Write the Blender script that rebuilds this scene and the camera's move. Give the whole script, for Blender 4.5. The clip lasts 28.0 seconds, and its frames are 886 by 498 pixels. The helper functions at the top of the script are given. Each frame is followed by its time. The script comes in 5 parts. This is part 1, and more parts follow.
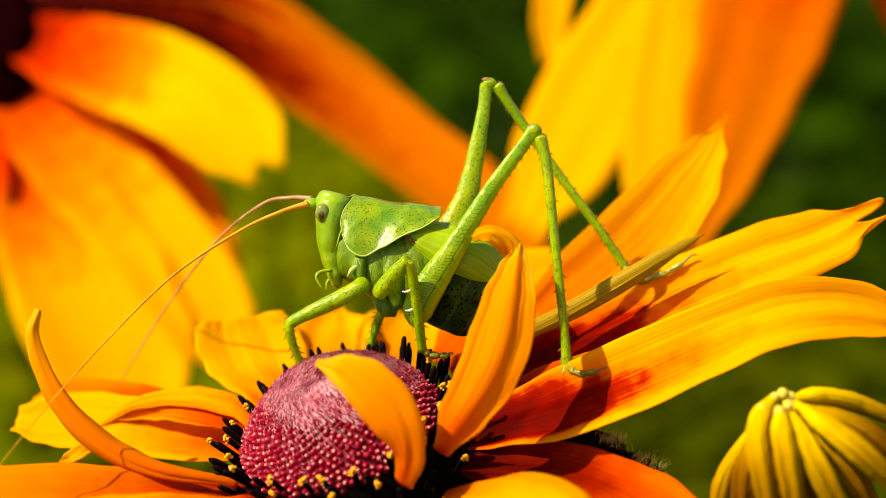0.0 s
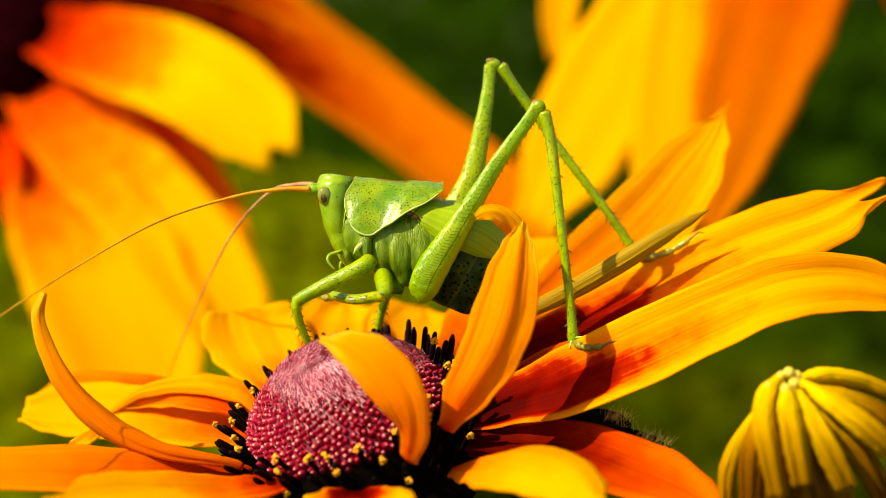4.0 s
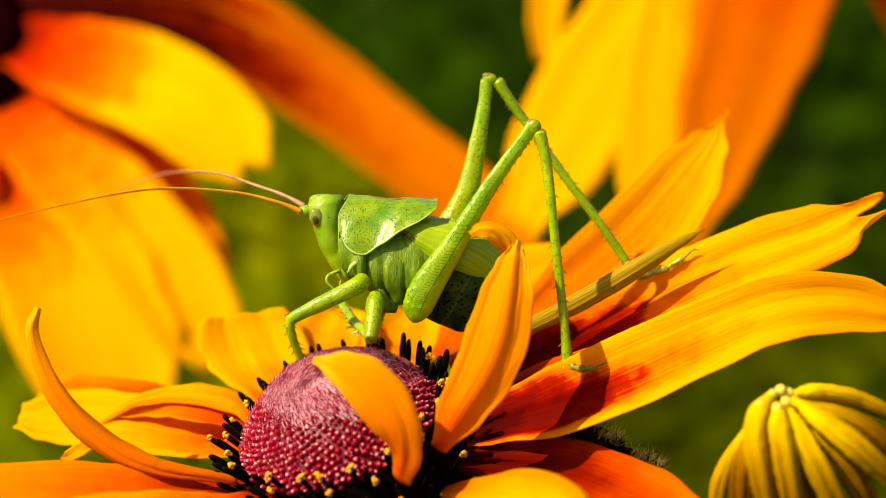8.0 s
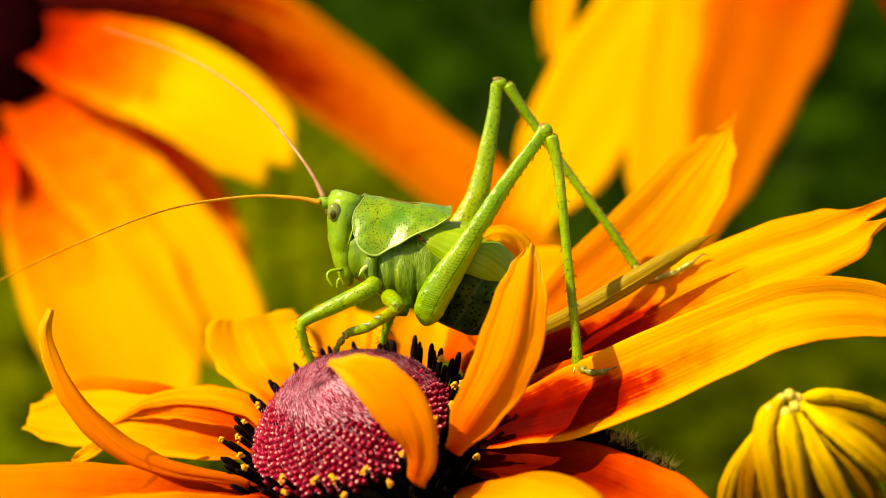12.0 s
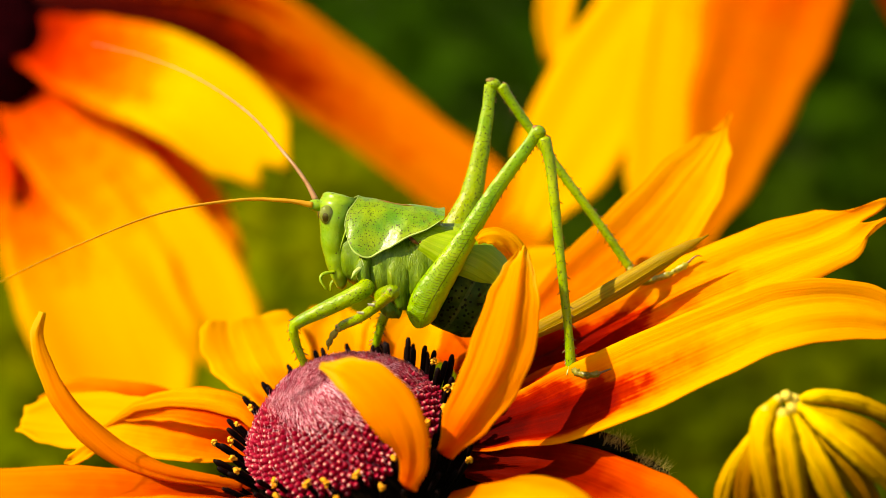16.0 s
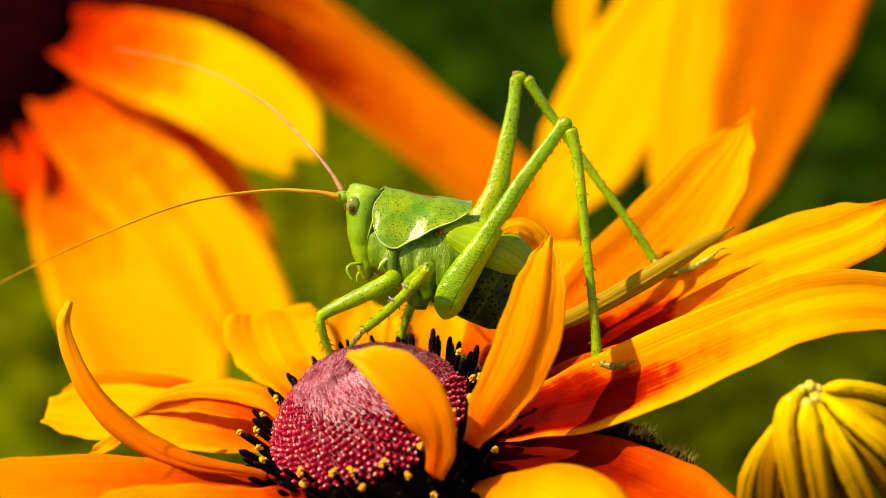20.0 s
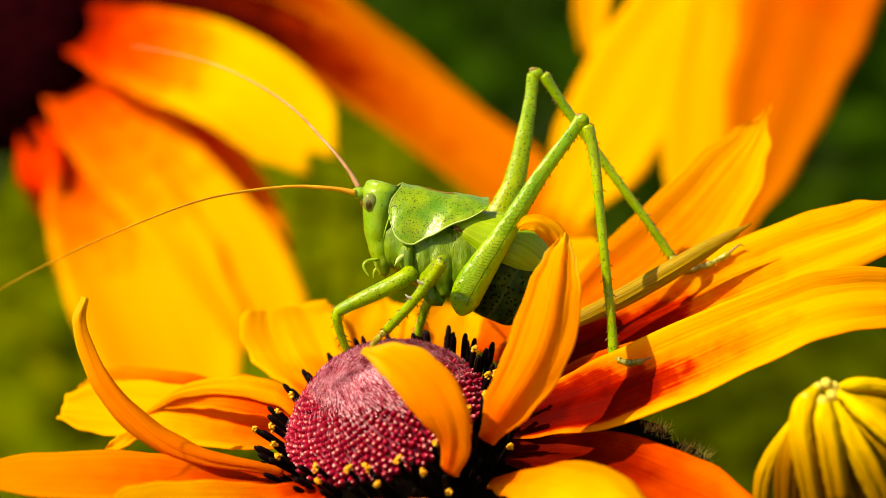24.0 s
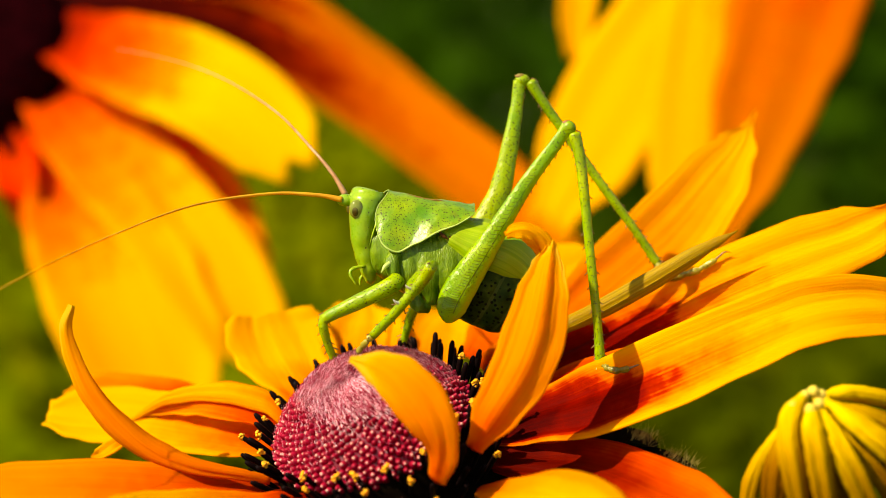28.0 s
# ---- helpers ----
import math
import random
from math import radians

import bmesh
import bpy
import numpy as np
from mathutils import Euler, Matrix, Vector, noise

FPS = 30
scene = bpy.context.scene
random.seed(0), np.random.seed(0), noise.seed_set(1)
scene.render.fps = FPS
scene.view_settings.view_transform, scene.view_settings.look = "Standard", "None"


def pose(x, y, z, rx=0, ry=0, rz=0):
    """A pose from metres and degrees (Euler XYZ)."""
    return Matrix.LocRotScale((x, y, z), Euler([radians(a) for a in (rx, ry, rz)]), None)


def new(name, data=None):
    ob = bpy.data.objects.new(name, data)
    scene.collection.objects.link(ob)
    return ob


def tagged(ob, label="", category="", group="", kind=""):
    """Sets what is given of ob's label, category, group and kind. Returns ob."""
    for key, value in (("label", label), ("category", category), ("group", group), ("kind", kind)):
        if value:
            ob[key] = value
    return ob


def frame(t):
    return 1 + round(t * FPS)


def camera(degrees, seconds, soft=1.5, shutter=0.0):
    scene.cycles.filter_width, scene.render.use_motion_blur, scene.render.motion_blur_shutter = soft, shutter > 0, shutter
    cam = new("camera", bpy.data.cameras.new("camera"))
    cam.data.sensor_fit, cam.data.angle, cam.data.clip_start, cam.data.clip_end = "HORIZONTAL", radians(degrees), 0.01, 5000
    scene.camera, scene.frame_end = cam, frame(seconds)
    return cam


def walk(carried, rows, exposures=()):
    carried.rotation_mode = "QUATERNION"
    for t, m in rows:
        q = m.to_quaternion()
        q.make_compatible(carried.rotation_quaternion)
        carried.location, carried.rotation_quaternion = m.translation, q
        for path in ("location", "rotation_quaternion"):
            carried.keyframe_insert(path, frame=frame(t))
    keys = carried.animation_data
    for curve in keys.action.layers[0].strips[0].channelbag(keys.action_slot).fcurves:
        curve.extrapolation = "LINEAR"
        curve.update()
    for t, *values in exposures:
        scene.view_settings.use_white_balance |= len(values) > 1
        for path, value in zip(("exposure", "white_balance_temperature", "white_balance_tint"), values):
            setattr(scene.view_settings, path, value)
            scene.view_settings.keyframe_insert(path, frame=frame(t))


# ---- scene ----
DEGREES = 24.0
cam = camera(DEGREES, 28.0, soft=0.85)
cam.data.dof.use_dof = True
cam.data.dof.focus_distance = 0.1475
cam.data.dof.aperture_fstop = 23.0
cam.data.dof.aperture_blades = 0

PATH = [
    (0, pose(0.00004, -0.14310, 0.65559, 76.038, 0.015, 0.013)),
    (0.5, pose(0.00106, -0.14321, 0.65514, 76.213, 0.091, 0.369)),
    (1, pose(0.00152, -0.14357, 0.65385, 76.610, 0.310, 0.339)),
    (1.5, pose(0.00332, -0.14414, 0.65210, 77.256, 0.581, 0.491)),
    (2, pose(0.00252, -0.14466, 0.65223, 77.050, 0.306, 1.028)),
    (2.5, pose(0.00250, -0.14383, 0.65531, 76.167, 0.144, -0.074)),
    (3, pose(0.00522, -0.14536, 0.65036, 77.726, 0.839, 1.257)),
    (3.5, pose(0.00319, -0.14404, 0.65316, 76.889, 0.629, 0.261)),
    (4, pose(0.00090, -0.14486, 0.65013, 77.736, 0.680, 0.314)),
    (4.5, pose(0.00204, -0.14431, 0.65075, 77.533, 0.281, 1.312)),
    (6.5, pose(0.00197, -0.14319, 0.65386, 76.402, 0.445, 1.237)),
    (7, pose(0.00016, -0.14307, 0.65570, 75.858, 0.220, 0.224)),
    (7.5, pose(0.00048, -0.14278, 0.65634, 75.567, 0.176, 0.777)),
    (8, pose(0.00212, -0.14312, 0.65581, 75.861, 0.424, 0.699)),
    (8.5, pose(0.00062, -0.14323, 0.65484, 76.125, 0.193, 0.730)),
    (9, pose(0.00078, -0.14318, 0.65563, 75.904, 0.315, 0.365)),
    (9.5, pose(0.00279, -0.14345, 0.65531, 76.071, 0.550, 0.780)),
    (10, pose(0.00048, -0.14279, 0.65643, 75.652, 0.220, 0.343)),
    (10.5, pose(-0.00040, -0.14306, 0.65578, 75.934, 0.094, -0.005)),
    (11, pose(-0.00045, -0.14294, 0.65654, 75.630, 0.050, 0.213)),
    (11.5, pose(0.00037, -0.14332, 0.65567, 75.980, 0.117, 0.365)),
    (12, pose(-0.00087, -0.14337, 0.65616, 75.834, 0.008, -0.031)),
    (12.5, pose(0.00055, -0.14303, 0.65591, 75.870, 0.253, 0.256)),
    (14.5, pose(-0.00046, -0.14281, 0.65689, 75.572, 0.059, -0.149)),
    (15, pose(-0.00057, -0.14308, 0.65682, 75.615, -0.003, -0.073)),
    (15.5, pose(-0.00048, -0.14312, 0.65645, 75.751, -0.016, -0.054)),
    (16, pose(0.00034, -0.14272, 0.65699, 75.519, 0.124, 0.219)),
    (16.5, pose(0.00019, -0.14293, 0.65629, 75.809, 0.147, 0.069)),
    (17, pose(-0.00040, -0.14304, 0.65672, 75.649, 0.014, -0.057)),
    (17.5, pose(-0.00048, -0.14287, 0.65691, 75.567, 0.084, -0.146)),
    (18, pose(-0.00036, -0.14319, 0.65608, 75.898, 0.043, -0.025)),
    (18.5, pose(-0.00032, -0.14308, 0.65648, 75.712, 0.047, 0.037)),
    (19, pose(-0.00074, -0.14309, 0.65648, 75.692, 0.017, -0.013)),
    (19.5, pose(-0.00079, -0.14319, 0.65637, 75.679, 0.015, 0.161)),
    (20, pose(-0.00101, -0.14355, 0.65523, 76.008, 0.066, 0.417)),
    (20.5, pose(-0.00049, -0.14371, 0.65451, 76.263, 0.133, 0.695)),
    (21, pose(-0.00093, -0.14384, 0.65475, 76.123, 0.060, 0.802)),
    (21.5, pose(-0.00088, -0.14364, 0.65497, 76.035, 0.080, 0.800)),
    (23.5, pose(-0.00167, -0.14346, 0.65511, 75.956, 0.028, 0.683)),
    (24, pose(-0.00091, -0.14351, 0.65511, 75.960, 0.101, 0.887)),
    (24.5, pose(-0.00139, -0.14351, 0.65515, 75.973, 0.042, 0.731)),
    (25, pose(-0.00131, -0.14375, 0.65519, 75.944, 0.038, 0.833)),
    (25.5, pose(-0.00233, -0.14323, 0.65586, 75.702, -0.074, 0.596)),
    (26, pose(-0.00262, -0.14337, 0.65573, 75.809, -0.149, 0.271)),
    (26.5, pose(-0.00283, -0.14308, 0.65617, 75.631, -0.136, 0.274)),
    (27, pose(-0.00216, -0.14316, 0.65629, 75.599, -0.100, 0.474)),
    (27.5, pose(-0.00184, -0.14321, 0.65591, 75.704, -0.056, 0.598)),
    (28, pose(-0.00165, -0.14309, 0.65623, 75.699, -0.059, 0.267)),
]
walk(cam, PATH, [(0.0, 0.68, 8900, 13), (28.0, 0.68, 8900, 13)])

# ---- world and sun ----
SUN_TO = Vector((-0.60, -0.27, 0.75)).normalized()
world = bpy.data.worlds.new("sky")
scene.world = world
world.use_nodes = True
sky = world.node_tree.nodes.new("ShaderNodeTexSky")
sky.sky_type = "NISHITA"
sky.sun_disc = False
sky.sun_elevation = math.asin(SUN_TO.z)
sky.sun_rotation = math.atan2(SUN_TO.x, SUN_TO.y)
back = world.node_tree.nodes["Background"]
back.inputs["Strength"].default_value = 0.12
world.node_tree.links.new(sky.outputs[0], back.inputs[0])
sun = bpy.data.lights.new("sun", "SUN")
sun.energy, sun.angle, sun.color = 5.0, radians(0.53), (1.0, 0.95, 0.86)
new("sun", sun).matrix_world = Matrix.Translation((0, 0, 5)) @ SUN_TO.to_track_quat("Z", "Y").to_matrix().to_4x4()


# ---- materials ----
class Nodes:
    """A short way to write node trees."""

    def __init__(self, name):
        self.mat = bpy.data.materials.new(name)
        self.mat.use_nodes = True
        self.tree = self.mat.node_tree
        self.out = self.tree.nodes["Material Output"]
        self.bsdf = self.tree.nodes["Principled BSDF"]

    def add(self, kind, sets=None, **links):
        node = self.tree.nodes.new(kind)
        for key, value in (sets or {}).items():
            node.inputs[key].default_value = value
        return node

    def join(self, a, b):
        self.tree.links.new(a, b)

    def coords(self, which, scale=(1, 1, 1)):
        c = self.tree.nodes.new("ShaderNodeTexCoord")
        m = self.tree.nodes.new("ShaderNodeMapping")
        m.inputs["Scale"].default_value = scale
        self.join(c.outputs[which], m.inputs["Vector"])
        return m.outputs["Vector"]

    def noise(self, vec, scale, detail=3.0, rough=0.55):
        n = self.add("ShaderNodeTexNoise", {"Scale": scale, "Detail": detail, "Roughness": rough})
        self.join(vec, n.inputs["Vector"])
        return n.outputs["Fac"]

    def ramp(self, fac, stops, smooth=False):
        r = self.tree.nodes.new("ShaderNodeValToRGB")
        r.color_ramp.interpolation = "EASE" if smooth else "LINEAR"
        els = r.color_ramp.elements
        while len(els) < len(stops):
            els.new(0.5)
        for e, (p, c) in zip(els, stops):
            e.position, e.color = p, (*c, 1)
        self.join(fac, r.inputs["Fac"])
        return r.outputs["Color"]

    def mix(self, fac, a, b, how="MIX"):
        n = self.tree.nodes.new("ShaderNodeMix")
        n.data_type, n.blend_type = "RGBA", how
        for sock, v in ((n.inputs[0], fac), (n.inputs[6], a), (n.inputs[7], b)):
            if isinstance(v, (int, float)):
                sock.default_value = v
            elif isinstance(v, tuple):
                sock.default_value = (*v, 1)
            else:
                self.join(v, sock)
        return n.outputs[2]

    def math(self, op, a, b=0.0):
        n = self.tree.nodes.new("ShaderNodeMath")
        n.operation = op
        for sock, v in ((n.inputs[0], a), (n.inputs[1], b)):
            if isinstance(v, (int, float)):
                sock.default_value = v
            else:
                self.join(v, sock)
        return n.outputs[0]

    def bump(self, height, strength, distance):
        b = self.add("ShaderNodeBump", {"Strength": strength, "Distance": distance})
        self.join(height, b.inputs["Height"])
        self.join(b.outputs["Normal"], self.bsdf.inputs["Normal"])
        return b.outputs["Normal"]

    def finish(self, color, roughness=0.5, translucent=0.0, thin_color=None, normal=None, specular=0.5):
        if isinstance(color, tuple):
            self.bsdf.inputs["Base Color"].default_value = (*color, 1)
        else:
            self.join(color, self.bsdf.inputs["Base Color"])
        self.bsdf.inputs["Specular IOR Level"].default_value = specular
        if isinstance(roughness, float):
            self.bsdf.inputs["Roughness"].default_value = roughness
        else:
            self.join(roughness, self.bsdf.inputs["Roughness"])
        if translucent:
            t = self.tree.nodes.new("ShaderNodeBsdfTranslucent")
            tc = thin_color if thin_color is not None else color
            if isinstance(tc, tuple):
                t.inputs["Color"].default_value = (*tc, 1)
            else:
                self.join(tc, t.inputs["Color"])
            if normal is not None:
                self.join(normal, t.inputs["Normal"])
            m = self.tree.nodes.new("ShaderNodeMixShader")
            m.inputs[0].default_value = translucent
            self.join(self.bsdf.outputs[0], m.inputs[1])
            self.join(t.outputs[0], m.inputs[2])
            self.join(m.outputs[0], self.out.inputs["Surface"])
        return self.mat


def split_uv(n):
    c = n.tree.nodes.new("ShaderNodeTexCoord")
    s = n.tree.nodes.new("ShaderNodeSeparateXYZ")
    n.join(c.outputs["UV"], s.inputs[0])
    return s.outputs["X"], s.outputs["Y"]


def petal_material(name, stops, streak=0.35, translucent=0.45, rim=1.0):
    """Ray petal: colour runs from base to tip along U, veins run along U, fine speckle across."""
    n = Nodes(name)
    u, v = split_uv(n)
    veins = n.noise(n.coords("UV", (2.2, 26, 1)), 1.0, 4.0)
    blot = n.noise(n.coords("Object", (1, 1, 1)), 420, 3.0)
    shift = n.math("MULTIPLY", n.math("SUBTRACT", veins, 0.5), 0.15)
    across = n.math("ABSOLUTE", n.math("SUBTRACT", v, 0.5))
    margin = n.math("MULTIPLY", n.math("MULTIPLY", across, across), rim)
    shift2 = n.math("MULTIPLY", n.math("SUBTRACT", blot, 0.5), 0.30)
    along = n.math("ADD", n.math("ADD", u, margin), n.math("ADD", shift, shift2))
    base = n.ramp(along, stops)
    lighter = n.ramp(veins, [(0.35, (0.86, 0.72, 0.5)), (0.62, (1.0, 1.0, 1.0))])
    color = n.mix(streak, base, lighter, "MULTIPLY")
    info = n.tree.nodes.new("ShaderNodeObjectInfo")
    tone = n.ramp(info.outputs["Random"], [(0.0, (1.0, 0.93, 0.9)), (1.0, (1.0, 1.0, 1.0))])
    color = n.mix(0.6, color, tone, "MULTIPLY")
    grain = n.noise(n.coords("Object"), 5200, 2.0)
    hair = n.noise(n.coords("UV", (3, 95, 1)), 1.0, 3.0)
    color = n.mix(streak * 0.5, color, n.ramp(hair, [(0.36, (0.82, 0.68, 0.5)), (0.56, (1.0, 1.0, 1.0))]), "MULTIPLY")
    h = n.math("ADD", n.math("MULTIPLY", veins, 1.0), n.math("ADD", n.math("MULTIPLY", grain, 0.22), n.math("MULTIPLY", hair, 0.3)))
    nor = n.bump(h, 0.45, 0.00020)
    return n.finish(color, 0.62, translucent, color, nor, 0.03)


YELLOW = (0.95, 0.48, 0.0)
GOLD = (0.92, 0.32, 0.0)
ORANGE = (0.86, 0.23, 0.0)
RED = (0.55, 0.045, 0.003)
MAROON = (0.16, 0.008, 0.006)
# base stops hold the petal's red mark, darkened further by painted shade
M_PETAL = petal_material("petal_upper", [(0.0, (0.03, 0.0, 0.0)), (0.16, (0.10, 0.001, 0.0)), (0.32, (0.26, 0.004, 0.0)), (0.39, (0.48, 0.020, 0.0)), (0.44, (0.87, 0.19, 0.0)), (0.51, GOLD), (0.64, YELLOW), (0.86, YELLOW), (1.0, (0.93, 0.40, 0.0))], rim=1.5)
M_PETAL_BRIGHT = petal_material("petal_bright", [(0.0, (0.10, 0.002, 0.0)), (0.17, (0.50, 0.02, 0.0)), (0.30, (0.84, 0.08, 0.0)), (0.43, (0.94, 0.22, 0.0)), (0.52, (0.96, 0.50, 0.0)), (0.60, (0.97, 0.58, 0.0))], rim=0.3)
M_PETAL_DARK = petal_material("petal_dark_red", [(0.0, (0.03, 0.0, 0.0)), (0.5, (0.20, 0.004, 0.0)), (1.0, (0.38, 0.016, 0.0))])
# sunlit red spot painted mid-petal, with painted shade towards both ends
M_PETAL_SUNSPOT = petal_material("petal_painted_sunspot", [(0.0, (0.01, 0.0, 0.0)), (0.22, (0.08, 0.001, 0.0)), (0.32, (0.88, 0.05, 0.0)), (0.66, (0.84, 0.03, 0.0)), (0.84, (0.10, 0.002, 0.0)), (1.0, (0.30, 0.02, 0.0))])
M_PETAL_AMBER = petal_material("petal_amber", [(0.0, (0.35, 0.02, 0.0)), (0.34, (0.74, 0.07, 0.0)), (0.52, (0.70, 0.15, 0.0)), (1.0, (0.76, 0.23, 0.0))])
M_PETAL_FLAME = petal_material("petal_flame", [(0.0, (0.14, 0.004, 0.0)), (0.11, (0.5, 0.02, 0.0)), (0.25, (0.86, 0.10, 0.0)), (0.36, (0.90, 0.22, 0.0)), (0.46, GOLD), (0.58, (0.95, 0.50, 0.0))], rim=0.2)
# the wide near-black base is the shadow there, painted into the ramp
M_PETAL_REAR = petal_material("petal_rear", [(0.0, (0.02, 0.0, 0.0)), (0.28, (0.08, 0.002, 0.0)), (0.42, (0.36, 0.02, 0.0)), (0.48, (0.66, 0.10, 0.0)), (0.62, (0.80, 0.22, 0.0)), (1.0, (0.84, 0.28, 0.0))])
M_PETAL_CURL = petal_material("petal_curled", [(0.0, (0.60, 0.06, 0.0)), (0.2, (0.80, 0.17, 0.0)), (0.6, (0.88, 0.28, 0.0)), (0.86, (0.88, 0.38, 0.005)), (1.0, (0.82, 0.50, 0.03))], 0.7)
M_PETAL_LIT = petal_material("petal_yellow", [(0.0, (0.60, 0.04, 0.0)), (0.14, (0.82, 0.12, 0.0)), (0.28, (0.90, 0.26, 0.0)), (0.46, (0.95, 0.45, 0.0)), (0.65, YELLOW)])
M_PETAL_GOLD = petal_material("petal_gold", [(0.0, RED), (0.10, (0.7, 0.10, 0.002)), (0.25, ORANGE), (0.45, GOLD), (0.8, YELLOW)])
M_UNDER = petal_material("petal_underside", [(0.0, (0.72, 0.07, 0.0)), (0.12, (0.86, 0.17, 0.0)), (0.35, (0.92, 0.28, 0.0)), (0.86, (0.94, 0.36, 0.0)), (1.0, (0.85, 0.50, 0.03))])
# red petal; shade from the petal above is painted into its dark base
M_PETAL_RED = petal_material("petal_red", [(0.0, (0.08, 0.002, 0.0)), (0.30, (0.13, 0.003, 0.0)), (0.50, (0.34, 0.014, 0.0)), (0.72, (0.70, 0.08, 0.0)), (0.95, (0.85, 0.19, 0.0))])
M_PETAL_ORANGE = petal_material("petal_orange", [(0.0, MAROON), (0.24, RED), (0.44, (0.76, 0.09, 0.0)), (0.70, (0.88, 0.24, 0.0)), (1.0, (0.9, 0.34, 0.0))])
# shaded copy of the bud petal: brown stands for shade between the rolls
M_BUD_SHADED = petal_material("bud_petal_shaded", [(0.0, (0.09, 0.026, 0.001)), (0.5, (0.22, 0.095, 0.001)), (1.0, (0.45, 0.28, 0.004))], 0.8, 0.10)
# shade is painted into the brownish base, sunlight into the yellow tip
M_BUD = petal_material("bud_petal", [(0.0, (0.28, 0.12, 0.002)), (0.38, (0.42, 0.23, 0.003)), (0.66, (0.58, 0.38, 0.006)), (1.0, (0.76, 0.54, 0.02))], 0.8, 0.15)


def plain_material(name, a, b, scale, rough=0.5, bump=0.3, dist=0.0001, translucent=0.0, specular=0.5, detail=4.0):
    n = Nodes(name)
    f = n.noise(n.coords("Object"), scale, detail)
    col = n.ramp(f, [(0.32, a), (0.68, b)])
    nor = n.bump(f, bump, dist)
    return n.finish(col, rough, translucent, col, nor, specular)


def speckled(name, a, b, dot=(0.045, 0.022, 0.004), cells=4500, size=0.23, rough=0.30, translucent=0.2, density=1.0, chevrons=False, coat=0.14, relief=0.8, mottle=0.0):
    """Green cuticle: yellower and bluer patches, small dark dots, fine relief; on the thigh also rows of oblique dashes."""
    n = Nodes(name)
    vec = n.coords("Object")
    f = n.noise(vec, 520, 4.0, 0.6)
    col = n.ramp(f, [(0.34, a), (0.66, b)])
    patch = n.noise(vec, 190, 2.0)
    col = n.mix(0.55, col, n.ramp(patch, [(0.36, (0.80, 1.0, 1.0)), (0.62, (1.18, 1.0, 0.55))]), "MULTIPLY")
    if mottle:
        stain = n.ramp(n.noise(vec, 1500, 5.0, 0.7), [(0.50, (0.0, 0.0, 0.0)), (0.66, (1.0, 1.0, 1.0))])
        where = n.ramp(n.noise(vec, 330, 2.0), [(0.46, (0.0, 0.0, 0.0)), (0.58, (1.0, 1.0, 1.0))])
        col = n.mix(n.math("MULTIPLY", n.math("MULTIPLY", stain, where), mottle), col, (0.16, 0.13, 0.008))
    vor = n.tree.nodes.new("ShaderNodeTexVoronoi")
    vor.inputs["Scale"].default_value = cells
    vor.inputs["Randomness"].default_value = 0.9
    n.join(vec, vor.inputs["Vector"])
    sep = n.tree.nodes.new("ShaderNodeSeparateColor")
    n.join(vor.outputs["Color"], sep.inputs[0])
    grown = n.math("MULTIPLY", n.math("ADD", sep.outputs[1], 0.55), size)
    edge = n.math("SUBTRACT", grown, vor.outputs["Distance"])
    near = n.math("MULTIPLY", edge, 14.0)
    near.node.use_clamp = True
    keep = n.math("LESS_THAN", sep.outputs[0], density)
    mask = n.math("MULTIPLY", near, keep)
    if chevrons:
        u, v = split_uv(n)
        lower = n.math("MULTIPLY", n.math("SUBTRACT", v, 0.80), 14.0)
        lower.node.use_clamp = True
        col = n.mix(n.math("MULTIPLY", lower, 0.75), col, (0.48, 0.58, 0.01))
        bend = n.math("MULTIPLY", n.math("ABSOLUTE", n.math("SUBTRACT", v, 0.69)), 5.0)
        wave = n.math("SINE", n.math("MULTIPLY", n.math("ADD", u, n.math("MULTIPLY", bend, -0.025)), 520.0))
        dash = n.math("GREATER_THAN", wave, 0.72)
        band = n.math("LESS_THAN", n.math("ABSOLUTE", n.math("SUBTRACT", v, 0.705)), 0.065)
        gap = n.math("GREATER_THAN", n.math("ABSOLUTE", n.math("SUBTRACT", v, 0.69)), 0.006)
        span = n.math("LESS_THAN", n.math("ABSOLUTE", n.math("SUBTRACT", u, 0.36)), 0.28)
        broken = n.math("GREATER_THAN", n.noise(vec, 2600, 1.0), 0.42)
        lines = n.math("MULTIPLY", n.math("MULTIPLY", dash, band), n.math("MULTIPLY", n.math("MULTIPLY", gap, span), broken))
        mask = n.math("MAXIMUM", n.math("MULTIPLY", mask, n.math("SUBTRACT", 1.0, n.math("MULTIPLY", band, span))), n.math("MULTIPLY", lines, 0.55))
        mask = n.math("MULTIPLY", mask, n.math("SUBTRACT", 1.0, lower))
        crease = n.math("LESS_THAN", n.math("ABSOLUTE", n.math("SUBTRACT", v, 0.785)), 0.006)
        mask = n.math("MAXIMUM", mask, n.math("MULTIPLY", n.math("MULTIPLY", crease, span), 0.7))
    col2 = n.mix(n.math("MULTIPLY", mask, 0.95), col, dot)
    fine = n.noise(vec, 3000, 4.0)
    nor = n.bump(n.math("ADD", f, n.math("MULTIPLY", fine, 0.45)), relief, 0.00022)
    gloss = n.math("ADD", n.math("MULTIPLY", fine, 0.25), rough - 0.12)
    n.bsdf.inputs["Subsurface Weight"].default_value = 0.35
    n.bsdf.inputs["Subsurface Radius"].default_value = (1.0, 0.9, 0.2)
    n.bsdf.inputs["Subsurface Scale"].default_value = 0.0005
    n.bsdf.inputs["Coat Weight"].default_value = coat
    n.bsdf.inputs["Coat Roughness"].default_value = 0.24
    n.join(nor, n.bsdf.inputs["Coat Normal"])
